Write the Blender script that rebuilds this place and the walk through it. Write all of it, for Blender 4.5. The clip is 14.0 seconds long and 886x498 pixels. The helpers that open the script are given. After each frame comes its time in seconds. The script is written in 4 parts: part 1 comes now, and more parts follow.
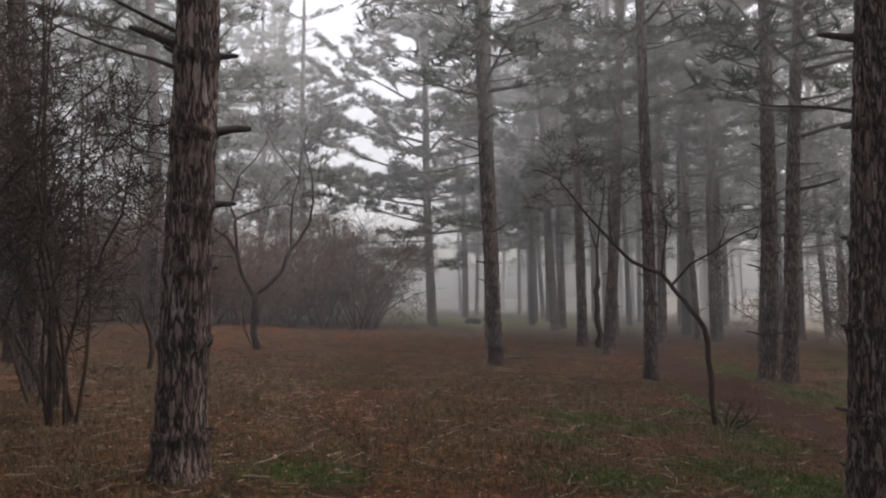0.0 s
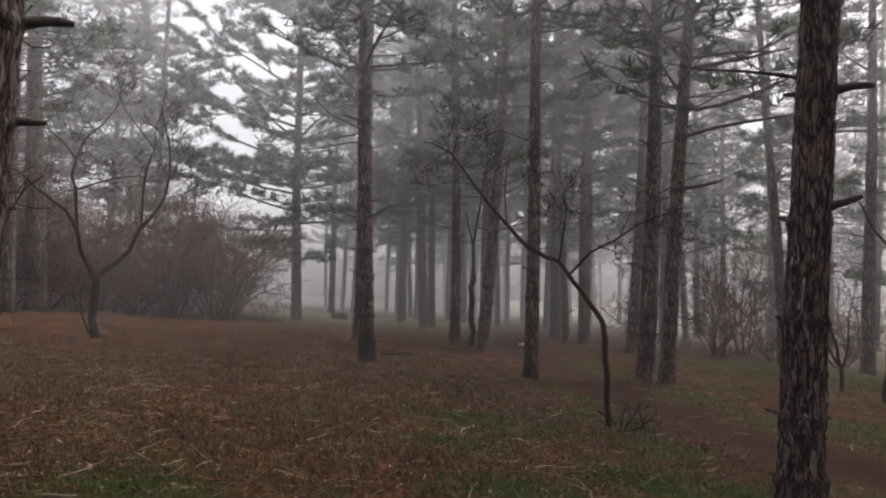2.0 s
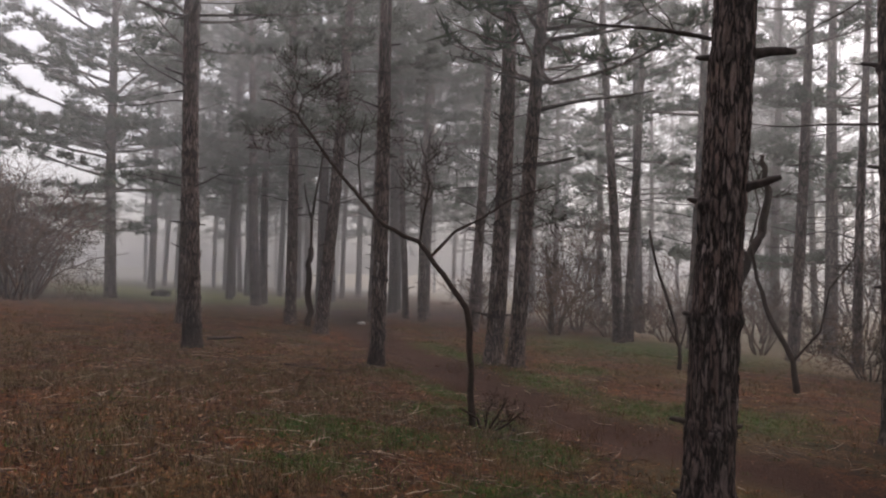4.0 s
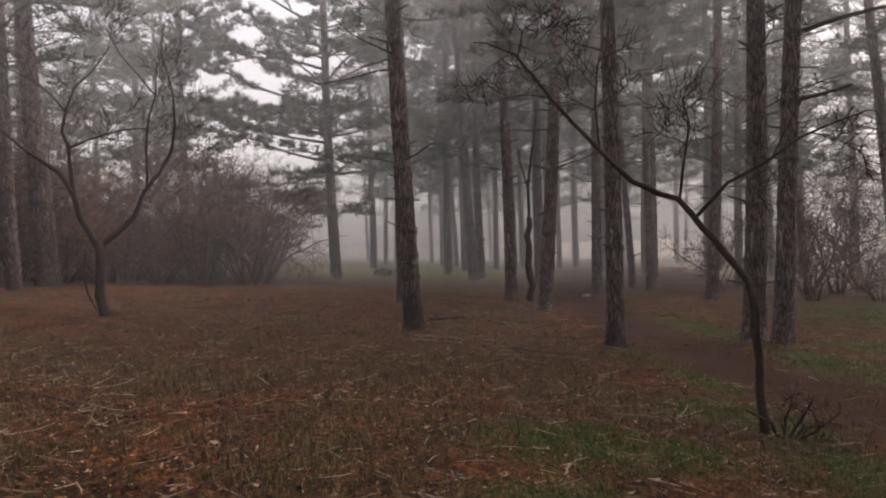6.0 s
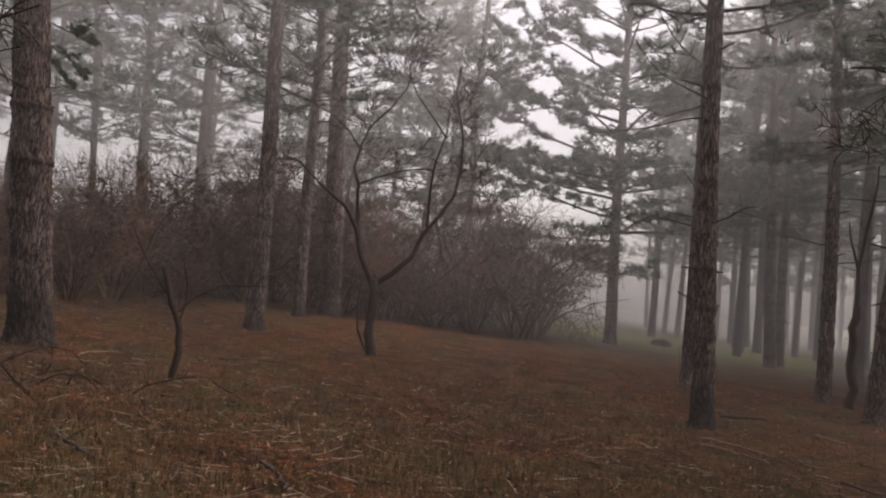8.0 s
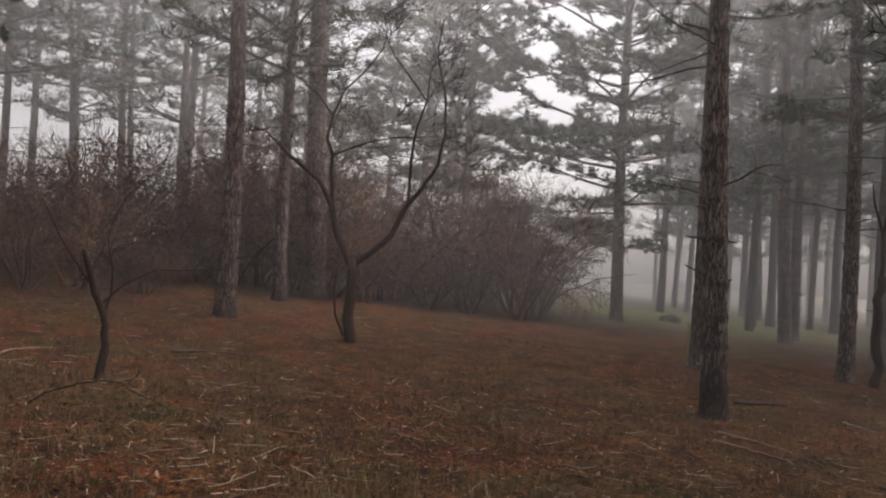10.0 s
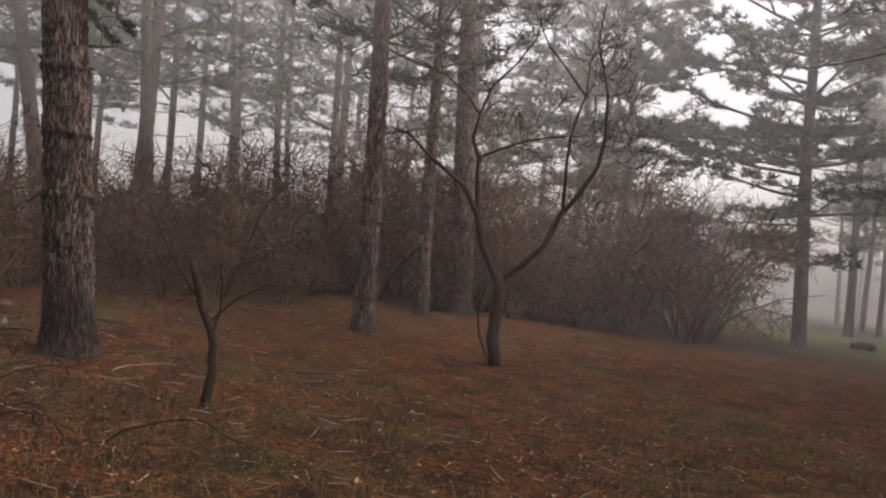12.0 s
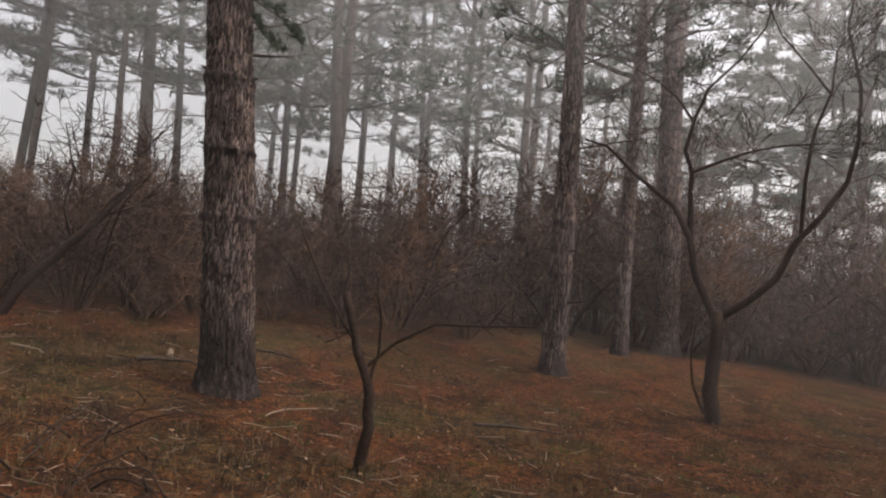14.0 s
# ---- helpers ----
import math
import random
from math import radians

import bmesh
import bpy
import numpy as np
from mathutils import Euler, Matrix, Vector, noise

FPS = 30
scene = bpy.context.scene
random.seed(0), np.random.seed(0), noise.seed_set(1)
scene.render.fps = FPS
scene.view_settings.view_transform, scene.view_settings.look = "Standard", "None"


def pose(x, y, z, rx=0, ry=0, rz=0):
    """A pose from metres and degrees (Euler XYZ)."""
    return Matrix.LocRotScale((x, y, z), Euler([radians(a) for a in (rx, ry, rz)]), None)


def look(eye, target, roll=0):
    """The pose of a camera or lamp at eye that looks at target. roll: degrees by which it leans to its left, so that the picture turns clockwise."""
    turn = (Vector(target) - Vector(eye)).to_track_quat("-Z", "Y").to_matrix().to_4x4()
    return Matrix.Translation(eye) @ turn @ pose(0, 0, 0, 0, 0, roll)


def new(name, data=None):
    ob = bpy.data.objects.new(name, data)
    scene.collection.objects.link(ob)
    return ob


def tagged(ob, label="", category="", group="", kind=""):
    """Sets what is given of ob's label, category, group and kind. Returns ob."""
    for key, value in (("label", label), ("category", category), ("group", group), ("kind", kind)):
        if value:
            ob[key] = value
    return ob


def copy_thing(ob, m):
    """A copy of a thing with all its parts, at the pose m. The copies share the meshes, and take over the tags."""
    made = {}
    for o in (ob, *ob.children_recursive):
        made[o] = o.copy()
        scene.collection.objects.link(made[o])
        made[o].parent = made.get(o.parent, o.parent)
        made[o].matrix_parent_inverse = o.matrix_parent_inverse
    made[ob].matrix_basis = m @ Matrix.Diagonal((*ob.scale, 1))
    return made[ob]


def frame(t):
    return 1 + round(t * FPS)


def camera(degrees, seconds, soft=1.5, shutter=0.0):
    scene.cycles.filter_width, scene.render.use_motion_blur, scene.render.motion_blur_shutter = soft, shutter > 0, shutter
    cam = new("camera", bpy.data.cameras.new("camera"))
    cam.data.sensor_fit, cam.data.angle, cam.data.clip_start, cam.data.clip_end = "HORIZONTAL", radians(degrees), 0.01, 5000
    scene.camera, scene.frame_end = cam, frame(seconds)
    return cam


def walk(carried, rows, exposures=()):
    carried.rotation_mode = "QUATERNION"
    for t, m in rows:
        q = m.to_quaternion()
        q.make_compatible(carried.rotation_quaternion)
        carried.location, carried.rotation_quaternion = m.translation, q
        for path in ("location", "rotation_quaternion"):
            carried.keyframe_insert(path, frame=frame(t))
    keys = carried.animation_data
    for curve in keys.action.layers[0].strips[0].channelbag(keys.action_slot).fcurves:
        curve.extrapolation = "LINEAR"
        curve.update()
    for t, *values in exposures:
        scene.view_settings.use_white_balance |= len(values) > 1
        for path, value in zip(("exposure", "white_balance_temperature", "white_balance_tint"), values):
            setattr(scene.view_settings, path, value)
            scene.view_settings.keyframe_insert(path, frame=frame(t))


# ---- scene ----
cam = camera(59.4, 14.0, soft=2.1)
PATH = [
    (0, (-0.627, -1.172, 1.394), (-0.727, 0.821, 1.522), -0.9),
    (0.5, (-0.743, -0.959, 1.333), (-0.786, 1.039, 1.404), -0.4),
    (1, (-0.757, -0.588, 1.328), (-0.451, 1.387, 1.401), 2.9),
    (1.5, (-0.751, -0.231, 1.273), (-0.423, 1.742, 1.293), 1.7),
    (2, (-0.798, 0.073, 1.206), (-0.556, 2.054, 1.334), 1.1),
    (2.5, (-0.791, 0.433, 1.27), (-0.24, 2.355, 1.305), 1.2),
    (2.7, (-0.819, 0.539, 1.292), (-0.147, 2.422, 1.372), 1.2),
    (4.8, (-0.713, 1.798, 1.333), (-0.083, 3.696, 1.358), 1.2),
    (5, (-0.69, 1.951, 1.333), (-0.123, 3.869, 1.321), 0.3),
    (5.5, (-0.664, 2.466, 1.326), (-0.343, 4.44, 1.357), 0.5),
    (6, (-0.705, 2.805, 1.359), (-0.572, 4.801, 1.35), -1.9),
    (6.5, (-0.776, 3.198, 1.4), (-0.493, 5.177, 1.433), -0.2),
    (7, (-0.864, 3.531, 1.371), (-0.908, 5.53, 1.38), -0.8),
    (7.2, (-0.926, 3.723, 1.398), (-1.196, 5.703, 1.463), -0.3),
    (9.3, (-0.887, 5.284, 1.576), (-1.607, 7.146, 1.698), 6.2),
    (9.5, (-0.865, 5.418, 1.572), (-1.627, 7.263, 1.687), 5.7),
    (10, (-0.862, 5.846, 1.562), (-1.447, 7.757, 1.619), 3.7),
    (10.5, (-1.055, 6.225, 1.605), (-1.73, 8.108, 1.592), -0.0),
    (11, (-1.216, 6.553, 1.617), (-2.35, 8.201, 1.638), 2.1),
    (11.5, (-1.3, 6.887, 1.62), (-2.618, 8.391, 1.638), 4.2),
    (12, (-1.384, 7.287, 1.65), (-2.332, 9.048, 1.704), 4.9),
    (12.5, (-1.504, 7.594, 1.67), (-2.19, 9.473, 1.679), 2.3),
    (13, (-1.699, 7.89, 1.686), (-2.801, 9.556, 1.792), 3.4),
    (13.5, (-1.929, 8.229, 1.686), (-3.245, 9.733, 1.766), 5.1),
    (14, (-2.292, 8.599, 1.707), (-3.638, 10.076, 1.788), 5.8),
]
walk(cam, [(t, look(eye, target, roll)) for t, eye, target, roll in PATH],
     [(0, 1.42, 6600, 14), (2.5, 1.44, 6700, 16), (5, 1.48, 6850, 19), (7, 1.3, 7150, 20), (9.5, 1.38, 7000, 17), (10.5, 1.45, 7000, 17), (11.5, 1.42, 7100, 18), (12.5, 1.56, 7050, 18), (14, 1.58, 6950, 14)])

# ---- light ----
world = bpy.data.worlds.new("overcast_sky")
scene.world = world
world.use_nodes = True
wn, wl = world.node_tree.nodes, world.node_tree.links
sky = wn.new("ShaderNodeTexSky")
sky.sky_type = "NISHITA"
sky.sun_disc = False
sky.sun_elevation, sky.sun_rotation = radians(60), radians(60)
sky.air_density, sky.dust_density, sky.ozone_density = 1.0, 5.0, 0.5
bg = wn["Background"]
bg.inputs["Strength"].default_value = 0.15
cloud = wn.new("ShaderNodeHueSaturation")
cloud.inputs["Saturation"].default_value = 0.4
wl.new(sky.outputs[0], cloud.inputs["Color"])
wl.new(cloud.outputs[0], bg.inputs["Color"])
sun_data = bpy.data.lights.new("sun", "SUN")
sun_data.energy, sun_data.angle, sun_data.color = 0.6, radians(40), (1.0, 0.97, 0.93)
sun = new("sun", sun_data)
sun.matrix_world = look((0, 0, 60), (-43.3, -25, -26.6))


# ---- terrain ----
SWELLS = [(-9, 13.5, -0.128), (-9.5, 22.5, 0.104), (-6, 18, -0.21), (0, 17, -0.032), (3, 9, 0.007), (3.2, 5.0, -0.125), (2.5, 9.0, -0.08), (-2.5, 4.8, 0.117), (0, 1.5, -0.030), (-1, 8.5, 0.182), (3, 14, -0.011), (-4, 34, -0.059), (2, 32, -0.043), (-15, 16, -0.011)]


def ground_z(x, y):
    """Height of the wood's floor: a bank on the left, falling gently to the trail on the right."""
    x, y = max(-28.0, min(22.0, x)), max(-10.0, min(45.0, y))
    z = -0.1860 - 0.0571 * x + 0.0075 * y + 0.0007 * x * x + 0.0002 * x * y
    for p, q, h in SWELLS:
        z += h * math.exp(-((x - p) ** 2 + (y - q) ** 2) / 18)
    return z


TRAIL = [(6.2, -2.0), (5.5, 3.0), (4.85, 6.2), (4.3, 7.9), (3.85, 9.4), (3.65, 11.0), (3.75, 13.5), (3.9, 17.0), (4.1, 21.0), (4.75, 28.0), (6.2, 40.0)]


def trail_distance(x, y):
    best = 99.0
    for (ax, ay), (bx, by) in zip(TRAIL, TRAIL[1:]):
        u = max(0.0, min(1.0, ((x - ax) * (bx - ax) + (y - ay) * (by - ay)) / ((bx - ax) ** 2 + (by - ay) ** 2)))
        best = min(best, math.hypot(x - ax - u * (bx - ax), y - ay - u * (by - ay)))
    return best


def rough_z(x, y):
    trodden = 0.06 * math.exp(-(trail_distance(x, y) / 0.6) ** 2) if 2 < x < 7 and -2 < y < 40 else 0.0
    return ground_z(x, y) - trodden + 0.035 * noise.noise((x * 0.9, y * 0.9, 0)) + 0.012 * noise.noise((x * 3.1, y * 3.1, 5))


GRASS_SPOTS = [(0.55, 8.2, 0.8, 0.7), (2.25, 9.7, 0.7, 0.6), (2.0, 6.1, 1.1, 0.8), (2.4, 7.9, 0.6, 0.7), (2.5, 9.1, 0.5, 0.5), (6.2, 9.6, 1.2, 1.2), (5.3, 10.2, 0.8, 1.0), (2.74, 13.6, 0.5, 0.6),
               (6.6, 14.4, 0.7, 0.8), (0.4, 5.4, 0.7, 0.4), (0.2, 7.0, 0.5, 0.4), (1.3, 8.1, 0.5, 0.4), (2.9, 5.6, 0.7, 0.5), (-2.0, 4.7, 0.5, 0.35), (0.5, 45.0, 6.0, 12.0), (7.6, 6.4, 1.4, 1.4), (11.5, 19.0, 4.0, 4.0), (5.0, 12.6, 0.6, 2.0), (2.85, 11.6, 0.35, 1.5), (4.9, 17.0, 0.6, 2.4)]


def grassiness(x, y):
    best = 0.0
    for cx, cy, rx, ry in GRASS_SPOTS:
        best = max(best, 1.25 - math.hypot((x - cx) / rx, (y - cy) / ry))
    best += 0.35 * noise.noise((x * 1.3, y * 1.3, 9))
    return max(0.0, min(1.0, best))


# ---- materials ----
def material(name):
    m = bpy.data.materials.new(name)
    m.use_nodes = True
    return m, m.node_tree.nodes, m.node_tree.links, m.node_tree.nodes["Principled BSDF"]


def ramp(nodes, stops):
    r = nodes.new("ShaderNodeValToRGB")
    while len(r.color_ramp.elements) < len(stops):
        r.color_ramp.elements.new(0.5)
    for e, (p, c) in zip(r.color_ramp.elements, stops):
        e.position, e.color = p, (*c, 1)
    return r


def noise_node(nodes, links, scale, detail=5.0, stretch=None):
    tc = nodes.new("ShaderNodeTexCoord")
    n = nodes.new("ShaderNodeTexNoise")
    n.inputs["Scale"].default_value, n.inputs["Detail"].default_value = scale, detail
    src = tc.outputs["Object"]
    if stretch:
        mp = nodes.new("ShaderNodeMapping")
        mp.inputs["Scale"].default_value = stretch
        links.new(src, mp.inputs["Vector"])
        src = mp.outputs[0]
    links.new(src, n.inputs["Vector"])
    return n


def mix_color(nodes, links, fac, a, b):
    m = nodes.new("ShaderNodeMix")
    m.data_type = "RGBA"
    for sock, v in ((m.inputs[0], fac), (m.inputs[6], a), (m.inputs[7], b)):
        if isinstance(v, (float, int)):
            sock.default_value = v
        elif isinstance(v, tuple):
            sock.default_value = (*v, 1)
        else:
            links.new(v, sock)
    return m.outputs[2]


def bump(nodes, links, height, strength, distance, shader):
    b = nodes.new("ShaderNodeBump")
    b.inputs["Strength"].default_value, b.inputs["Distance"].default_value = strength, distance
    links.new(height, b.inputs["Height"])
    links.new(b.outputs[0], shader.inputs["Normal"])


def bark_material(name, ridge, plate, crack, upper, grain=1.0):
    """Scaly pine bark: grey plates between dark cracks, redder higher up the stem."""
    m, n, l, bs = material(name)
    tc = n.new("ShaderNodeTexCoord")
    mp = n.new("ShaderNodeMapping")
    mp.inputs["Scale"].default_value = (23 * grain, 23 * grain, 3.6 * grain)
    l.new(tc.outputs["Object"], mp.inputs["Vector"])
    wob = n.new("ShaderNodeTexNoise")
    wob.inputs["Scale"].default_value, wob.inputs["Detail"].default_value = 1.2, 3
    l.new(mp.outputs[0], wob.inputs["Vector"])
    mul = n.new("ShaderNodeVectorMath")
    mul.operation = "MULTIPLY_ADD"
    l.new(wob.outputs["Color"], mul.inputs[0])
    mul.inputs[1].default_value = (2.4, 2.4, 1.6)
    l.new(mp.outputs[0], mul.inputs[2])
    vo = n.new("ShaderNodeTexVoronoi")
    vo.feature = "DISTANCE_TO_EDGE"
    vo.inputs["Scale"].default_value = 1.0
    l.new(mul.outputs[0], vo.inputs["Vector"])
    cell = n.new("ShaderNodeTexVoronoi")
    cell.inputs["Scale"].default_value = 1.0
    l.new(mul.outputs[0], cell.inputs["Vector"])
    edge = ramp(n, [(0.03, (0, 0, 0)), (0.2, (1, 1, 1))])
    l.new(vo.outputs["Distance"], edge.inputs[0])
    fine = noise_node(n, l, 60 * grain, 6, (1, 1, 0.35))
    big = noise_node(n, l, 1.3, 4)
    few = ramp(n, [(0.35, (0.08, 0.08, 0.08)), (0.75, (0.45, 0.45, 0.45)), (0.97, (1, 1, 1))])
    l.new(cell.outputs["Color"], few.inputs[0])
    c1 = mix_color(n, l, few.outputs[0], plate, ridge)
    fr = ramp(n, [(0.35, (0.55, 0.55, 0.55)), (0.7, (1.25, 1.25, 1.25))])
    l.new(fine.outputs[0], fr.inputs[0])
    c2 = n.new("ShaderNodeMix")
    c2.data_type, c2.blend_type = "RGBA", "MULTIPLY"
    c2.inputs[0].default_value = 1.0
    l.new(c1, c2.inputs[6])
    l.new(fr.outputs[0], c2.inputs[7])
    sep = n.new("ShaderNodeSeparateXYZ")
    l.new(tc.outputs["Object"], sep.inputs[0])
    hi = n.new("ShaderNodeMapRange")
    hi.inputs["From Min"].default_value, hi.inputs["From Max"].default_value, hi.inputs["To Max"].default_value = 1.0, 9.0, 0.75
    l.new(sep.outputs["Z"], hi.inputs["Value"])
    c3 = mix_color(n, l, hi.outputs[0], c2.outputs[2], upper)
    br = ramp(n, [(0.4, (0, 0, 0)), (0.65, (1, 1, 1))])
    l.new(big.outputs[0], br.inputs[0])
    c4 = mix_color(n, l, edge.outputs[0], crack, c3)
    c5 = n.new("ShaderNodeMix")
    c5.data_type, c5.blend_type = "RGBA", "MULTIPLY"
    c5.inputs[0].default_value = 0.35
    l.new(c4, c5.inputs[6])
    l.new(br.outputs[0], c5.inputs[7])
    kn = n.new("ShaderNodeAttribute")
    kn.attribute_name = "knot"
    c6 = mix_color(n, l, kn.outputs["Fac"], c5.outputs[2], (0.028, 0.02, 0.018))
    l.new(c6, bs.inputs["Base Color"])
    bs.inputs["Roughness"].default_value = 0.88
    bs.inputs["Specular IOR Level"].default_value = 0.25
    hm = n.new("ShaderNodeMath")
    hm.operation = "MULTIPLY_ADD"
    l.new(edge.outputs[0], hm.inputs[0])
    hm.inputs[1].default_value = 1.0
    l.new(fine.outputs[0], hm.inputs[2])
    bump(n, l, hm.outputs[0], 0.9, 0.02, bs)
    return m


def plain_material(name, a, b, scale, rough=0.8, stretch=None, bump_d=0.004, per_island=False, vary=False):
    m, n, l, bs = material(name)
    no = noise_node(n, l, scale, 5, stretch)
    r = ramp(n, [(0.3, a), (0.7, b)])
    l.new(no.outputs[0], r.inputs[0])
    col = r.outputs[0]
    if per_island:
        geo = n.new("ShaderNodeNewGeometry")
        rr = ramp(n, per_island)
        l.new(geo.outputs["Random Per Island"], rr.inputs[0])
        col = mix_color(n, l, 0.75, col, rr.outputs[0])
    if vary:
        info = n.new("ShaderNodeObjectInfo")
        tone = ramp(n, [(0.0, (0.45, 0.45, 0.47)), (0.6, (1.0, 0.98, 0.95)), (1.0, (1.9, 1.75, 1.6))])
        l.new(info.outputs["Random"], tone.inputs[0])
        toned = n.new("ShaderNodeMix")
        toned.data_type, toned.blend_type = "RGBA", "MULTIPLY"
        toned.inputs[0].default_value = 1.0
        l.new(col, toned.inputs[6])
        l.new(tone.outputs[0], toned.inputs[7])
        col = toned.outputs[2]
    l.new(col, bs.inputs["Base Color"])
    bs.inputs["Roughness"].default_value = rough
    bs.inputs["Specular IOR Level"].default_value = 0.12
    bump(n, l, no.outputs[0], 0.6, bump_d, bs)
    return m


PINE_BARK = bark_material("pine_bark", (0.6, 0.48, 0.44), (0.26, 0.17, 0.145), (0.035, 0.024, 0.02), (0.3, 0.21, 0.18))
FAR_BARK = bark_material("pine_bark_smaller_scales", (0.4, 0.32, 0.285), (0.21, 0.15, 0.125), (0.04, 0.027, 0.023), (0.24, 0.175, 0.15), 1.2)
DEAD_WOOD = plain_material("dead_branch_wood", (0.045, 0.036, 0.033), (0.10, 0.082, 0.075), 30, 0.85, (1, 1, 0.4))
TWIG = plain_material("bare_twig_bark", (0.03, 0.019, 0.014), (0.066, 0.043, 0.033), 25, 0.92)
SHRUB = plain_material("shrub_twig_bark", (0.0562, 0.0323, 0.0225), (0.143, 0.0885, 0.0638), 12, 0.9, vary=True)
PALE_WOOD = plain_material("pale_bare_wood", (0.176, 0.133, 0.0988), (0.32, 0.25, 0.19), 20, 0.8)
NEEDLE = plain_material("pine_needles", (0.045, 0.07, 0.045), (0.085, 0.115, 0.07), 3, 0.6, None, 0.001,
                        [(0.0, (0.045, 0.07, 0.045)), (0.5, (0.075, 0.105, 0.065)), (1.0, (0.11, 0.135, 0.085))])
LITTER = plain_material("dry_leaf_litter", (0.0753, 0.038, 0.021), (0.139, 0.0759, 0.0421), 6, 0.8, None, 0.001,
                        [(0.0, (0.0126, 0.00434, 0.00187)), (0.4, (0.0628, 0.0206, 0.00702)), (0.78, (0.163, 0.0594, 0.021)), (0.9, (0.239, 0.12, 0.0538)), (1.0, (0.5, 0.37, 0.27))])
STRAW = plain_material("dry_grass_blades", (0.111, 0.0774, 0.0387), (0.188, 0.144, 0.0774), 6, 0.8, None, 0.001,
                       [(0.0, (0.0663, 0.0415, 0.0221)), (0.6, (0.133, 0.0944, 0.0497)), (1.0, (0.199, 0.161, 0.0944))])
BITS = plain_material("twig_bits", (0.05, 0.035, 0.027), (0.14, 0.1, 0.075), 20, 0.85, None, 0.001,
                      [(0.0, (0.03, 0.02, 0.015)), (0.55, (0.11, 0.07, 0.045)), (0.8, (0.3, 0.23, 0.17)), (1.0, (0.5, 0.42, 0.34))])
GREEN = plain_material("green_grass_blades", (0.024, 0.053, 0.0136), (0.0408, 0.0811, 0.0218), 6, 0.7, None, 0.001,
                       [(0.0, (0.0456, 0.0967, 0.013)), (0.7, (0.0672, 0.131, 0.0218)), (1.0, (0.115, 0.131, 0.0462))])


def floor_material():
    m, n, l, bs = material("forest_floor")
    fine = noise_node(n, l, 38, 8)
    mid = noise_node(n, l, 5, 6)
    big = noise_node(n, l, 0.55, 4)
    base = ramp(n, [(0.34, (0.00715, 0.00228, 0.000719)), (0.5, (0.0549, 0.0169, 0.00486)), (0.66, (0.132, 0.0478, 0.0147))])
    l.new(fine.outputs[0], base.inputs[0])
    olive = ramp(n, [(0.34, (0.00891, 0.00614, 0.00188)), (0.66, (0.071, 0.0452, 0.015))])
    l.new(fine.outputs[0], olive.inputs[0])
    pick = ramp(n, [(0.45, (0, 0, 0)), (0.62, (0.8, 0.8, 0.8))])
    l.new(big.outputs[0], pick.inputs[0])
    c = mix_color(n, l, pick.outputs[0], base.outputs[0], olive.outputs[0])
    # Clod mottling; its dark end paints the small shadows in the litter.
    clod_shade = noise_node(n, l, 13, 6)
    cr = ramp(n, [(0.38, (0.25, 0.22, 0.21)), (0.5, (1, 1, 1)), (0.62, (1.7, 1.6, 1.5))])
    l.new(clod_shade.outputs[0], cr.inputs[0])
    mm = n.new("ShaderNodeMix")
    mm.data_type, mm.blend_type = "RGBA", "MULTIPLY"
    mm.inputs[0].default_value = 0.85
    l.new(c, mm.inputs[6])
    l.new(cr.outputs[0], mm.inputs[7])
    patch = noise_node(n, l, 2.1, 7)
    pr = ramp(n, [(0.38, (0.35, 0.3, 0.28)), (0.49, (1.0, 0.92, 0.88)), (0.58, (1.5, 1.5, 1.45))])
    l.new(patch.outputs[0], pr.inputs[0])
    m2 = n.new("ShaderNodeMix")
    m2.data_type, m2.blend_type = "RGBA", "MULTIPLY"
    m2.inputs[0].default_value = 0.75
    l.new(mm.outputs[2], m2.inputs[6])
    l.new(pr.outputs[0], m2.inputs[7])
    c = m2.outputs[2]
    at = n.new("ShaderNodeAttribute")
    at.attribute_name = "grass"
    green = ramp(n, [(0.32, (0.013, 0.0246, 0.00369)), (0.68, (0.054, 0.1, 0.0157))])
    l.new(fine.outputs[0], green.inputs[0])
    gm = n.new("ShaderNodeMath")
    gm.operation = "MULTIPLY"
    gr = ramp(n, [(0.3, (0.4, 0.4, 0.4)), (0.6, (1, 1, 1))])
    l.new(mid.outputs[0], gr.inputs[0])
    l.new(at.outputs["Fac"], gm.inputs[0])
    l.new(gr.outputs[0], gm.inputs[1])
    c = mix_color(n, l, gm.outputs[0], c, green.outputs[0])
    at2 = n.new("ShaderNodeAttribute")
    at2.attribute_name = "trail"
    earth = ramp(n, [(0.3, (0.0159, 0.00528, 0.0025)), (0.7, (0.051, 0.0183, 0.0083))])
    l.new(fine.outputs[0], earth.inputs[0])
    c = mix_color(n, l, at2.outputs["Fac"], c, earth.outputs[0])
    at3 = n.new("ShaderNodeAttribute")
    at3.attribute_name = "straw"
    straw = ramp(n, [(0.3, (0.14, 0.11, 0.07)), (0.7, (0.36, 0.3, 0.2))])
    l.new(fine.outputs[0], straw.inputs[0])
    c = mix_color(n, l, at3.outputs["Fac"], c, straw.outputs[0])
    at4 = n.new("ShaderNodeAttribute")
    at4.attribute_name = "glade"
    turf = ramp(n, [(0.3, (0.0918, 0.104, 0.0229)), (0.7, (0.26, 0.26, 0.0842))])
    l.new(fine.outputs[0], turf.inputs[0])
    c = mix_color(n, l, at4.outputs["Fac"], c, turf.outputs[0])
    l.new(c, bs.inputs["Base Color"])
    bs.inputs["Roughness"].default_value = 0.95
    bs.inputs["Specular IOR Level"].default_value = 0.15
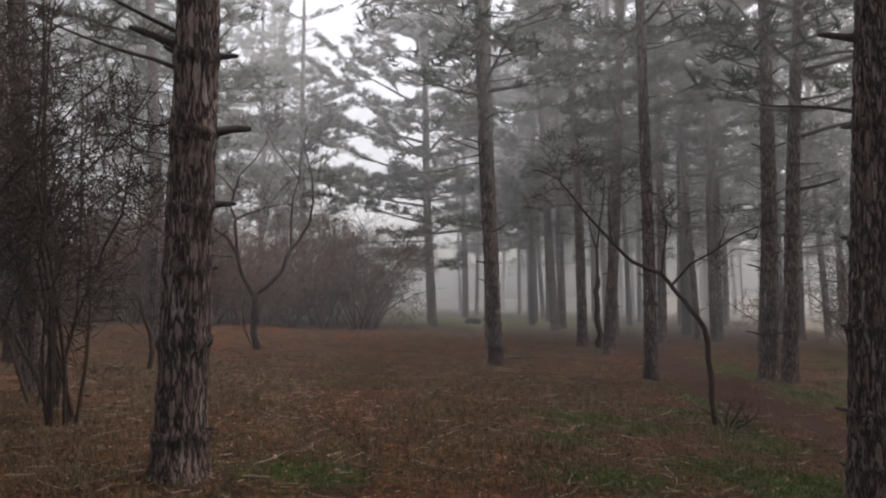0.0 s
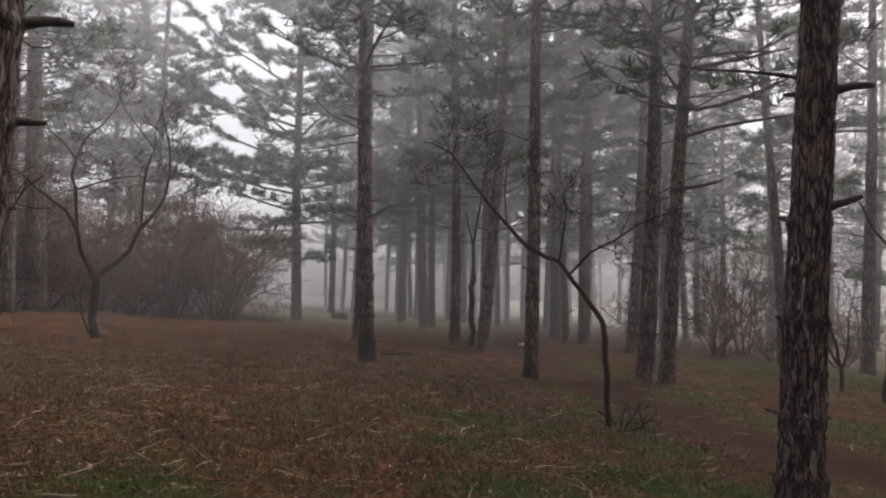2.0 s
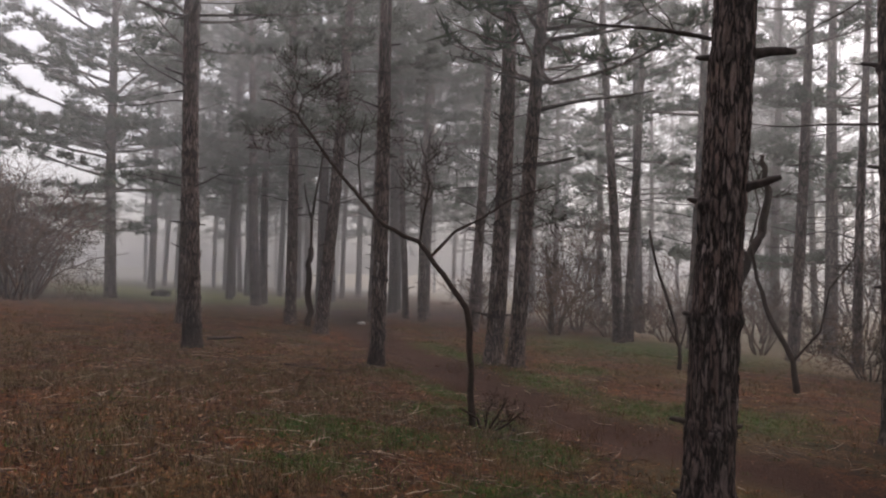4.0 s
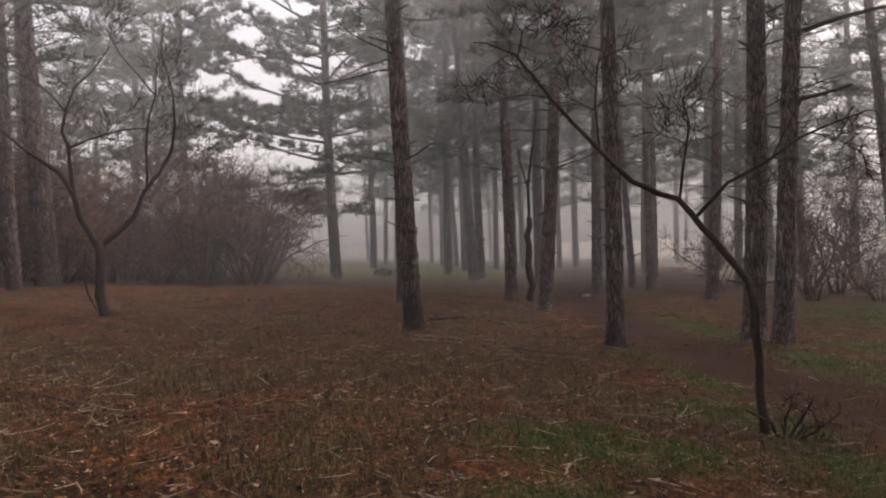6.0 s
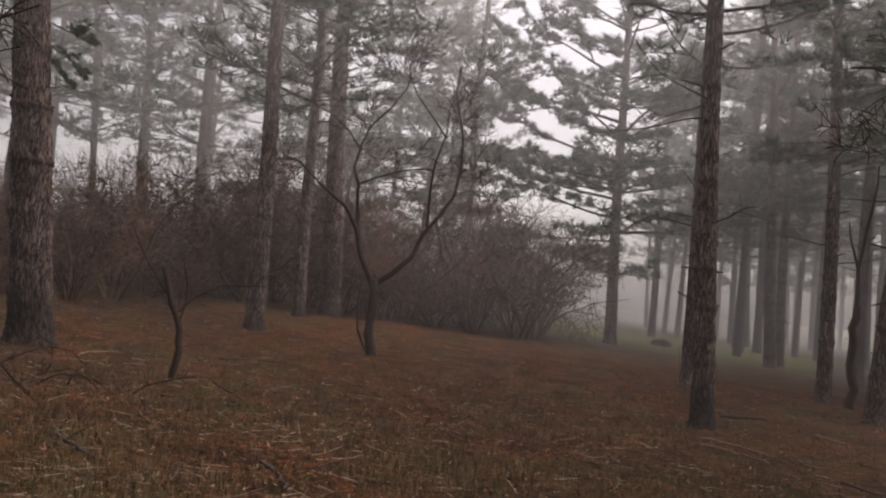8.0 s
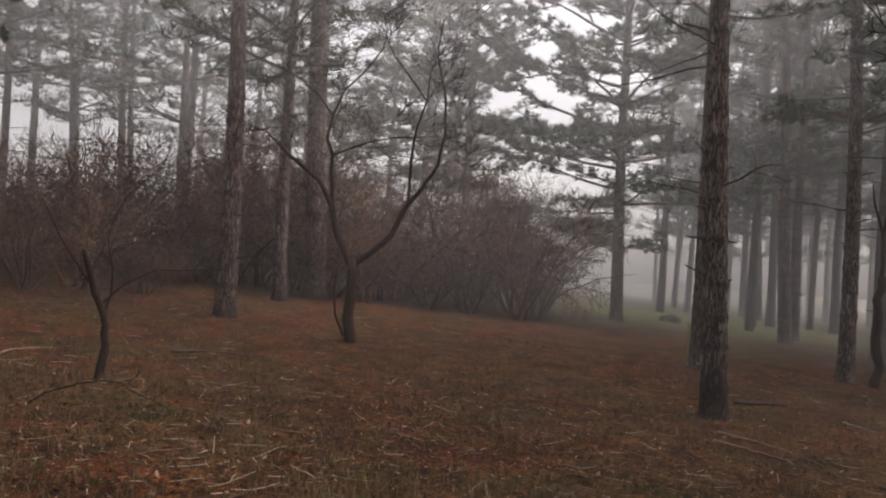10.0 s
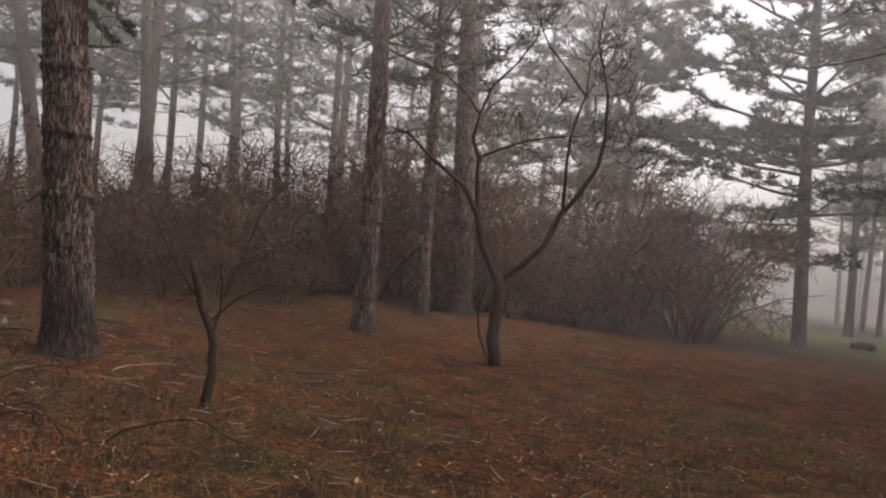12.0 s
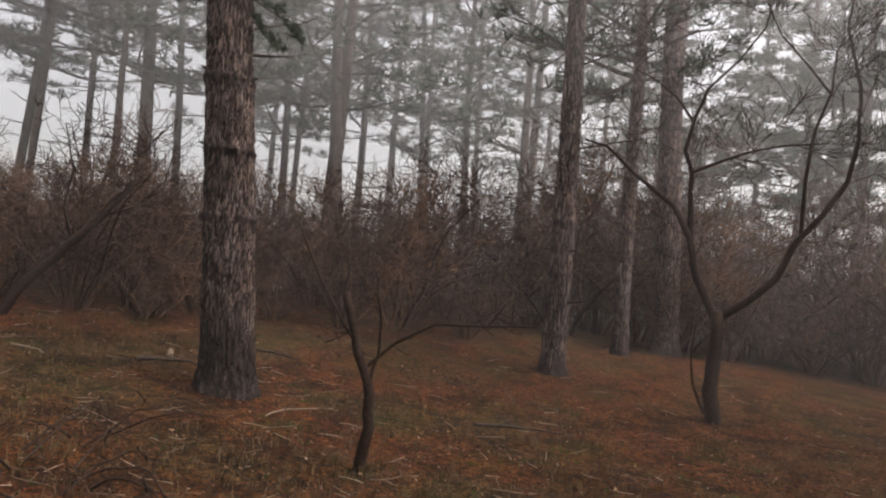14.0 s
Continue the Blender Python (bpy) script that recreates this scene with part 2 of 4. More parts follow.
    ad = n.new("ShaderNodeMath")
    ad.operation = "ADD"
    l.new(fine.outputs[0], ad.inputs[0])
    l.new(mid.outputs[0], ad.inputs[1])
    bump(n, l, ad.outputs[0], 1.0, 0.03, bs)
    return m


FLOOR = floor_material()


# ---- mesh helpers ----
def mesh_from(name, verts, faces, mat, smooth=True):
    me = bpy.data.meshes.new(name)
    me.from_pydata(verts, [], faces)
    me.materials.append(mat)
    if smooth:
        me.polygons.foreach_set("use_smooth", [True] * len(me.polygons))
    me.update()
    return me


def part(name, me, parent, label=""):
    """Links a mesh as one part under its thing."""
    ob = new(name, me)
    ob.parent = parent
    return tagged(ob, label)


def thing(name, x, y, z, label, category, group="", kind="", turn=0.0, scale=1.0):
    ob = new(name)
    ob.empty_display_size = 0.3
    ob.matrix_basis = pose(x, y, z, 0, 0, turn) @ Matrix.Scale(scale, 4)
    return tagged(ob, label, category, group, kind)


def tube(verts, faces, pts, radii, sides, cap=True):
    """A tapered round bar along a line of points."""
    start = len(verts)
    up = Vector((0.13, 0.31, 0.94))
    last = len(pts) - 1
    for i, p in enumerate(pts):
        d = (pts[min(i + 1, last)] - pts[max(i - 1, 0)]).normalized()
        u = d.cross(up)
        u = u.normalized() if u.length > 0.05 else d.cross(Vector((1, 0, 0))).normalized()
        v = d.cross(u)
        for k in range(sides):
            a = 2 * math.pi * k / sides
            verts.append(p + (u * math.cos(a) + v * math.sin(a)) * radii[i])
    for i in range(last):
        for k in range(sides):
            a, b = start + i * sides + k, start + i * sides + (k + 1) % sides
            faces.append((a, b, b + sides, a + sides))
    if cap:
        faces.append(tuple(start + last * sides + k for k in range(sides)))


def wander(rng, p, d, length, steps, bend, lift=0.0):
    """A crooked line that starts at p towards d."""
    pts, d, p = [p.copy()], d.normalized(), p.copy()
    for _ in range(steps):
        d = (d + Vector((rng.uniform(-1, 1), rng.uniform(-1, 1), rng.uniform(-1, 1))) * bend + Vector((0, 0, lift))).normalized()
        p = p + d * (length / steps)
        pts.append(p.copy())
    return pts


def twigs(rng, verts, faces, pts, r0, depth, length, per, bend=0.28, spread=0.9, sides=3, lift=0.04, thin=0.55, least=0.003, joints=3):
    """Side shoots along a limb, and shoots on the shoots."""
    if depth == 0:
        return
    for _ in range(per):
        f = rng.uniform(0.25, 1.0)
        i = f * (len(pts) - 1)
        k = min(int(i), len(pts) - 2)
        p = pts[k].lerp(pts[k + 1], i - k)
        d = (pts[k + 1] - pts[k]).normalized()
        side = Vector((rng.uniform(-1, 1), rng.uniform(-1, 1), rng.uniform(-0.7, 1)))
        side = (side - d * side.dot(d)).normalized()
        ln = length * rng.uniform(0.55, 1.2) * (1.2 - 0.5 * f)
        steps = max(1, min(4, depth + joints - 2))
        line = wander(rng, p, d * (1 - spread * 0.5) + side * spread, ln, steps, bend, lift)
        r = r0 * thin * (1.15 - 0.5 * f)
        tube(verts, faces, line, [max(r * (1 - 0.8 * j / steps), least) for j in range(steps + 1)], sides, False)
        twigs(rng, verts, faces, line, r, depth - 1, length * 0.55, per, bend, spread, sides, lift, thin, least, joints)


# ---- ground ----
def grid_line(lo, hi, near_lo, near_hi, step):
    vals, v, s = [], near_hi, step
    while v < hi:
        v += s
        s *= 1.25
        vals.append(min(v, hi))
    out, v, s = [], near_lo, step
    while v > lo:
        v -= s
        s *= 1.25
        out.append(max(v, lo))
    return out[::-1] + list(np.arange(near_lo, near_hi + 1e-6, step)) + vals


def build_ground():
    xs, ys = grid_line(-1500, 1500, -16, 10, 0.16), grid_line(-1500, 1500, 0, 26, 0.16)
    verts = [(x, y, rough_z(x, y)) for y in ys for x in xs]
    w = len(xs)
    faces = [(j * w + i, j * w + i + 1, (j + 1) * w + i + 1, (j + 1) * w + i) for j in range(len(ys) - 1) for i in range(w - 1)]
    me = mesh_from("ground", verts, faces, FLOOR)
    g = me.attributes.new("grass", "FLOAT", "POINT")
    g.data.foreach_set("value", [grassiness(x, y) if abs(x) < 40 and abs(y) < 60 else 0.5 for x, y, _ in verts])
    tr = me.attributes.new("trail", "FLOAT", "POINT")
    tr.data.foreach_set("value", [max(0.0, min(1.0, 1.7 - trail_distance(x, y) / 0.6 + 0.5 * noise.noise((x, y, 3)))) if abs(x) < 12 and 0 < y < 45 else 0.0 for x, y, _ in verts])
    st = me.attributes.new("straw", "FLOAT", "POINT")
    st.data.foreach_set("value", [max(0.0, min(0.8, (x - 12.5 - 0.1 * abs(y - 16)) / 3 + 0.3 * noise.noise((x * 0.5, y * 0.5, 7)))) for x, y, _ in verts])
    gl = me.attributes.new("glade", "FLOAT", "POINT")
    gl.data.foreach_set("value", [max(0.0, min(1.0, 1.5 * math.exp(-(x - 0.5) ** 2 / 50 - (y - 42) ** 2 / 60) + 0.4 * noise.noise((x * 0.4, y * 0.4, 11)) - 0.15)) for x, y, _ in verts])
    return tagged(new("ground", me), "brown pine-needle forest floor with grassy patches and trail", "forest floor", kind="structure")


build_ground()


# ---- fog ----
def fog_bank(density, size, centre, label):
    """A body of still fog that scatters the daylight."""
    me = bpy.data.meshes.new("fog")
    bm = bmesh.new()
    bmesh.ops.create_cube(bm, size=1.0)
    bmesh.ops.scale(bm, vec=size, verts=bm.verts)
    bmesh.ops.translate(bm, vec=centre, verts=bm.verts)
    bm.to_mesh(me)
    bm.free()
    m = bpy.data.materials.new("fog")
    m.use_nodes = True
    n, l = m.node_tree.nodes, m.node_tree.links
    n.remove(n["Principled BSDF"])
    v = n.new("ShaderNodeVolumeScatter")
    v.inputs["Color"].default_value = (1, 0.99, 0.985, 1)
    v.inputs["Density"].default_value = density
    v.inputs["Anisotropy"].default_value = 0.25
    l.new(v.outputs[0], n["Material Output"].inputs["Volume"])
    me.materials.append(m)
    return tagged(new("fog", me), label, "fog", kind="stuff")


fog_bank(0.0042, (130, 132, 26), (-4, 24, 10), "thin grey fog hanging between the trees")
fog_bank(0.008, (52, 61, 17.4), (-40.5, 9.3, 13.2), "bright fog in the crowns behind the bank")
fog_bank(0.011, (128, 130, 18.5), (-4, 24, 13.2), "thicker fog hanging in the crowns of the pines")
fog_bank(0.017, (126, 64, 6.9), (-4, 56.5, 0.45), "thick low fog beyond the pines")
fog_bank(0.007, (50, 62, 6.9), (-41, -6.6, 0.45), "low fog behind the bank of shrubs")
fog_bank(0.009, (46, 62, 6.9), (34, -6.6, 0.45), "low fog over the pale field")


# ---- pines ----
def needle_tuft(rng, verts, faces, p, size, count):
    for _ in range(count):
        a, e = rng.uniform(0, 2 * math.pi), rng.uniform(-0.3, 1.3)
        d = Vector((math.cos(a) * math.cos(e), math.sin(a) * math.cos(e), math.sin(e)))
        s = d.cross(Vector((rng.uniform(-1, 1), rng.uniform(-1, 1), rng.uniform(-1, 1)))).normalized() * size * 0.07
        q = p + d * size * rng.uniform(0.7, 1.1)
        k = len(verts)
        verts.extend((p - s, p + s, q))
        faces.append((k, k + 1, k + 2))


def bough_lists(seed, length, tufts, needles, wood_sides, puff=1.0):
    """One living pine branch along +x: bare near the stem, with flat pads of needles outside."""
    rng = random.Random(seed)
    wv, wf, nv, nf = [], [], [], []
    line = wander(rng, Vector((0, 0, 0)), Vector((1, 0, rng.uniform(0.0, 0.25))), length, 7, 0.1, 0.015)
    r = 0.014 + 0.010 * length
    tube(wv, wf, line, [r * (1 - 0.85 * j / 7) for j in range(8)], wood_sides, False)
    ends = [(line, 0.6)]
    for k in range(6):
        i = rng.randint(2, 6)
        d = (line[i] - line[i - 1]).normalized()
        side = Vector((-d.y, d.x, rng.uniform(-0.05, 0.2))) * (1 if k % 2 else -1)
        sub = wander(rng, line[i], d * 0.8 + side, length * 0.42 * rng.uniform(0.6, 1.25), 3, 0.18, 0.05)
        tube(wv, wf, sub, [r * 0.45 * (1 - 0.8 * j / 3) for j in range(4)], 3, False)
        ends.append((sub, 0.35))
    for j in range(tufts):
        sub, inner = ends[j % len(ends)]
        u = rng.uniform(inner, 1.0) * (len(sub) - 1)
        i = min(int(u), len(sub) - 2)
        p = sub[i].lerp(sub[i + 1], u - i) + Vector((rng.gauss(0, 0.09), rng.gauss(0, 0.09), rng.gauss(0.02, 0.05)))
        needle_tuft(rng, nv, nf, p, rng.uniform(0.16, 0.25) * puff, needles)
    return wv, wf, nv, nf


def two_part_mesh(name, wv, wf, nv, nf):
    me = mesh_from(name, wv + nv, wf + [tuple(i + len(wv) for i in f) for f in nf], FAR_BARK, False)
    me.materials.append(NEEDLE)
    me.polygons.foreach_set("material_index", [0] * len(wf) + [1] * len(nf))
    return me


def bough_meshes(seed, length=2.4, tufts=80, puff=1.05):
    wv, wf, nv, nf = bough_lists(seed, length, tufts, 13, 4, puff)
    return mesh_from("bough", wv, wf, FAR_BARK), mesh_from("needles", nv, nf, NEEDLE, False)


def add_bough(kind, m, tree, name, label):
    bough = part(name, BOUGHS[kind][0], tree, label)
    bough.matrix_basis = m
    part("needles", BOUGHS[kind][1], bough, "dark green pine needles")


BOUGHS = [bough_meshes(300 + k) for k in range(9)] + [bough_meshes(320 + k, 5.2, 190, 1.35) for k in range(3)]


def bough_places(rng, low, high, reach, per_whorl, gap):
    """Whorls of branches up a stem: (height, turn, rise, size)."""
    h = low
    while h < high:
        f = (h - low) / (high - low)
        for k in range(per_whorl):
            if rng.random() < 0.22:
                continue
            turn = 360 * (k + rng.uniform(-0.35, 0.35)) / per_whorl + h * 67
            yield h + rng.uniform(-0.14, 0.14), turn, -4 + 30 * f + rng.uniform(-8, 8), reach / 2.4 * (1.0 - 0.7 * f ** 2) * rng.uniform(0.6, 1.2)
        h += gap * rng.uniform(0.7, 1.3)


def far_crown(seed, low, high, reach):
    """A whole crown in one mesh, for stems deep in the fog or with their tops out of sight."""
    rng = random.Random(seed)
    kinds = [bough_lists(400 + k, 2.4, 32, 7, 3, 1.3) for k in range(4)]
    wv, wf, nv, nf = [], [], [], []
    for h, turn, rise, size in bough_places(rng, low, high, reach, 4, 1.15):
        m = pose(0, 0, h, 0, -rise, turn) @ Matrix.Scale(size, 4)
        a, b, c, d = rng.choice(kinds)
        k, n = len(wv), len(nv)
        wv += [m @ q for q in a]
        wf += [tuple(i + k for i in f) for f in b]
        nv += [m @ q for q in c]
        nf += [tuple(i + n for i in f) for f in d]
    return two_part_mesh("crown", wv, wf, nv, nf)


CROWNS = [far_crown(s, 5.4 + 0.8 * (s % 3), 21.0, 3.2) for s in range(11, 15)]
LOW_CROWNS = [far_crown(s, 3.8 + 0.7 * (s % 3), 22.0, 3.5) for s in range(21, 24)]
HIGH_CROWNS = [far_crown(s, 5.2, 22.0, 3.3) for s in range(17, 19)]


def pine_trunk(seed, radius, height, lean, sides, step, depth, seen_to, curve=0.03, char=0.0, rings=()):
    """A tapered stem with a flared foot, swollen whorl rings and scaly bark. The fine rows end at seen_to."""
    rng = random.Random(seed)
    nodes, h = [], rng.uniform(0.35, 0.6)
    while h < height:
        nodes.append((h, rng.uniform(0.07, 0.18), rng.uniform(0, 6.28)))
        h += rng.uniform(0.38, 0.6)
    if rings:
        nodes = [(h, rng.uniform(0.13, 0.2), rng.uniform(0, 6.28)) for h in rings]
    rows, h = [], -0.18
    while h < height:
        rows.append(h)
        h += step if h < seen_to else max(step, 0.22)
    ph = rng.uniform(0, 6)

    def axis(h):
        h0 = max(h, 0)
        return Vector((lean[0] * h0 + curve * math.sin(h0 * 0.55 + ph) - curve * math.sin(ph), lean[1] * h0 + curve * math.cos(h0 * 0.48 + ph) - curve * math.cos(ph), h))

    def girth(h):
        return radius * max(0.12, (1 - 0.82 * max(h, 0) / height)) * (1 + 0.36 * math.exp(-max(h + 0.05, 0) / 0.16))

    verts, faces, dark = [], [], []
    off = seed * 3.7
    for h in rows:
        c, r = axis(h), girth(h)
        swell = [(amp, ang) for nh, amp, ang in nodes if abs(h - nh) < 0.12 for amp in [amp * math.exp(-((h - nh) / 0.045) ** 2)]]
        for k in range(sides):
            a = 2 * math.pi * k / sides
            ca, sa = math.cos(a), math.sin(a)
            rr = r * (1 + 0.05 * math.sin(3 * a + ph) * math.exp(-max(h, 0) / 0.5) + 0.03 * noise.noise((ca * 2, sa * 2, h * 1.5 + off)))
            for amp, ang in swell:
                rr *= 1 + amp * (0.65 + 0.35 * math.cos(2 * (a - ang)))
            if depth:
                q = Vector((ca * r * 19 + off, sa * r * 19, h * 2.7))
                q += Vector((noise.noise(q * 0.8), noise.noise(q * 0.8 + Vector((7, 0, 0))), 0)) * 0.5
                dist = noise.voronoi(q)[0]
                rr += depth * (min(1.0, (dist[1] - dist[0]) / 0.3) - 0.6) + depth * 0.35 * noise.noise((ca * r * 45, sa * r * 45, h * 16 + off))
            stain = sum(amp for amp, _ in swell) * 6 * (0.55 + 0.6 * noise.noise((ca * 3, sa * 3, h * 9 + off)))
            if char:
                stain = max(stain, min(0.8, (char - h) / 0.5 + 0.5 * noise.noise((ca * 2, sa * 2, h * 3 + off))))
            dark.append(max(0.0, min(0.85, stain)))
            verts.append(c + Vector((ca * rr, sa * rr, 0)))
    for i in range(len(rows) - 1):
        for k in range(sides):
            a, b = i * sides + k, i * sides + (k + 1) % sides
            faces.append((a, b, b + sides, a + sides))
    return verts, faces, nodes, axis, girth, dark


def stub_mesh(rng, p, d, length, r):
    """A broken dead branch with a thick foot and a ragged end."""
    v, f = [], []
    line = wander(rng, p, d, length, 4, 0.12)
    tube(v, f, line, [r * 1.35, r, r * 0.85, r * 0.8, r * 0.45], 6)
    return mesh_from("branch_stub", v, f, DEAD_WOOD)


def ring_heights(stubs):
    """One swollen ring for each group of stubs at much the same height."""
    rings = []
    for h in sorted(q[0] for q in stubs):
        if not rings or h - rings[-1] > 0.2:
            rings.append(h)
    return rings


def pine(seed, x, y, lean, diam, label, crown, sides=20, step=0.09, depth=0.0, seen_to=7.0, height=18.0, stubs=(), dead=6, stub_rate=0.7, far=False, group="pines of the wood", char=0.0):
    rng = random.Random(seed + 500)
    tree = thing("pine_tree", x, y, ground_z(x, y), label, "tree", group)
    v, f, nodes, axis, girth, dark = pine_trunk(seed, diam / 2, height, lean, sides, step, depth, seen_to, char=char, rings=ring_heights(stubs))
    stem = mesh_from("trunk", v, f, FAR_BARK if far else PINE_BARK)
    stem.attributes.new("knot", "FLOAT", "POINT").data.foreach_set("value", dark)
    part("trunk", stem, tree)
    for h, azimuth, length in stubs:
        a = radians(azimuth)
        d = Vector((math.cos(a), math.sin(a), 0.22))
        part("branch_stub", stub_mesh(rng, axis(h) + d * girth(h) * 0.8, d, length + girth(h) * 0.2, min(0.016 + 0.07 * length, 0.034)), tree, "broken dead branch stub")
    if not stubs:
        for h, amp, ang in nodes:
            if h < 0.9 or h > seen_to or rng.random() > stub_rate:
                continue
            for _ in range(rng.randint(1, 3)):
                a = rng.uniform(0, 2 * math.pi)
                d = Vector((math.cos(a), math.sin(a), rng.uniform(-0.1, 0.4)))
                ln = rng.choice((0.06, 0.1, 0.18, 0.3)) * rng.uniform(0.7, 1.3)
                part("branch_stub", stub_mesh(rng, axis(h) + d * girth(h) * 0.8, d, ln + girth(h) * 0.2, 0.012 + 0.03 * ln), tree, "broken dead branch stub")
    for _ in range(dead):
        h = rng.uniform(2.8, 6.8)
        a = rng.uniform(0, 2 * math.pi)
        d = Vector((math.cos(a), math.sin(a), rng.uniform(-0.05, 0.35)))
        bv, bf = [], []
        line = wander(rng, axis(h) + d * girth(h) * 0.7, d, rng.uniform(0.8, 2.3), 7, 0.12, 0.01)
        tube(bv, bf, line, [0.02 * (1 - 0.85 * j / 7) for j in range(8)], 4, False)
        twigs(rng, bv, bf, line, 0.011, 1, 0.45, 4)
        part("dead_branch", mesh_from("dead_branch", bv, bf, DEAD_WOOD), tree, "thin dead leafless branch")
    if isinstance(crown, tuple):
        for h, turn, rise, size in bough_places(rng, *crown):
            add_bough(rng.randrange(9), Matrix.Translation(axis(h)) @ pose(0, 0, 0, 0, -rise, turn) @ Matrix.Scale(size, 4), tree, "bough", "living branch with dark green needles")
    elif crown:
        top = axis(9.0)
        part("crown", crown, tree).matrix_basis = pose(top.x, top.y, 0, 0, 0, rng.uniform(0, 360))
    return tree


SCALY = "tall pine with scaly grey-brown bark and dead stubs"
# The stems that the walk passes close by: place, lean a metre, thickness at the foot.
pine(1, -2.83, 4.39, (0.019, 0.008), 0.365, "thick pine with deeply cracked reddish-grey bark and broken stubs", CROWNS[0], 124, 0.022, 0.012, 4.2,
     stubs=((3.06, 25, 0.15), (3.12, 205, 0.33), (3.17, 190, 0.13), (3.05, 215, 0.09), (2.48, 18, 0.26), (1.93, 20, 0.16), (1.46, 25, 0.05), (0.95, 20, 0.03), (0.28, 15, 0.05)), dead=2)
pine(2, 2.48, 5.42, (0.033, -0.03), 0.32, "straight pine with flaky brown bark beside the trail", CROWNS[1], 124, 0.022, 0.014, 4.6,
     stubs=((3.12, -38, 0.25), (3.12, 142, 0.09), (2.26, -38, 0.21), (2.17, 142, 0.08), (3.87, 150, 0.28), (3.9, -35, 0.1), (1.45, -70, 0.04), (1.44, 142, 0.06), (0.75, 142, 0.1), (0.74, -40, 0.04), (0.3, 150, 0.05)), dead=1)
pine(3, -0.35, 16.65, (-0.024, 0.001), 0.34, SCALY, CROWNS[2], 56, 0.04, 0.010, 7.0, stub_rate=0.95, char=0.8)
torn_pine = pine(4, -0.35, 22.2, (0.0, 0.0), 0.5, "pine with a strip of pale torn bark at its foot", CROWNS[3], 44, 0.05, 0.012, 7.5)
edge_pine = pine(5, -9.41, 13.27, (-0.05, -0.07), 0.56, "thick pine with dark fissured bark at the edge of the thicket", CROWNS[1], 124, 0.026, 0.034, 5.2, char=0.9,
     stubs=((4.1, 50, 0.06), (4.15, 232, 0.12), (3.28, 235, 0.07), (3.25, 48, 0.05), (2.5, 235, 0.07), (1.8, 230, 0.03)), dead=2)
for bz, turn, rise, size in ((4.3, 55, -38, 0.34), (4.15, 35, -55, 0.3), (4.35, 225, -30, 0.3), (4.55, 50, -20, 0.4)):
    add_bough(int(turn) % 9, pose(-0.22, -0.3, bz, 0, -rise, turn) @ Matrix.Scale(size, 4), edge_pine, "sprig", "hanging green needle sprig")
pine(6, 2.63, 14.35, (0.01, -0.003), 0.27, SCALY, CROWNS[0], 48, 0.04, 0.009, 6.0, char=0.5)
pine(7, 7.2, 8.0, (-0.006, 0.007), 0.37, "slim pine with grey bark and forked dead branches", CROWNS[2], 64, 0.03, 0.011, 4.6,
     stubs=((5.4, 140, 0.5), (4.4, 142, 0.19), (4.45, -38, 0.1), (3.2, 135, 0.13), (1.8, 140, 0.08)), dead=3)
def bark_strip():
    """A pale strip of torn bark standing off the foot of a stem."""
    v, f = [], []
    for j in range(13):
        z = 0.02 + 0.07 * j
        w = 0.035 * (1 - 0.5 * (j / 12) ** 2) * (1 + 0.3 * noise.noise((z * 6, 3, 1)))
        x = -0.275 + 0.015 * math.sin(z * 4) - 0.03 * math.exp(-z / 0.2)
        v.extend((Vector((x, -w, z)), Vector((x, w, z)), Vector((x - 0.018, w * 0.8, z)), Vector((x - 0.018, -w * 0.8, z))))
    for j in range(12):
        for k in range(4):
            a, b = 4 * j + k, 4 * j + (k + 1) % 4
            f.append((a, b, b + 4, a + 4))
    f.extend(((3, 2, 1, 0), (48, 49, 50, 51)))
    part("bark_strip", mesh_from("bark_strip", v, f, PALE_WOOD, False), torn_pine, "pale torn bark strip")


bark_strip()
MIDDLE = [(5.2, 15.2, 0.026, -0.012, 0.37), (5.42, 14.7, 0.06, -0.03, 0.32), (8.1, 23.7, 0.04, -0.015, 0.35), (2.46, 23.37, -0.016, 0.003, 0.33),
          (2.81, 20.55, 0.06, -0.011, 0.34), (2.6, 34, -0.044, 0.005, 0.44), (3.1, 35.8, -0.003, 0, 0.37), (5.65, 26.6, 0.006, -0.002, 0.33),
          (8.58, 30, 0.006, -0.002, 0.42), (11.7, 21.1, -0.052, 0.032, 0.32), (12.4, 21.7, 0.03, -0.015, 0.29), (13.4, 19.9, 0.018, -0.013, 0.37),
          (14.3, 17.1, 0.032, -0.029, 0.31), (14.6, 15.4, 0.017, -0.017, 0.23), (7.6, 29.2, -0.036, 0.012, 0.25), (7.9, 28.2, 0.006, -0.002, 0.29),
          (-9.23, 19.05, -0.021, -0.013, 0.4), (-9.71, 22.03, -0.02, -0.011, 0.31), (-9.74, 23.9, -0.037, -0.018, 0.6)]
LONG = ((3.8, -24, 0.75), (4.85, -22, 2.2), (6.2, -20, 1.9), (6.4, -30, 1.5), (2.9, 150, 0.1), (2.2, -20, 0.08), (3.3, -100, 0.12), (5.4, 160, 0.5))
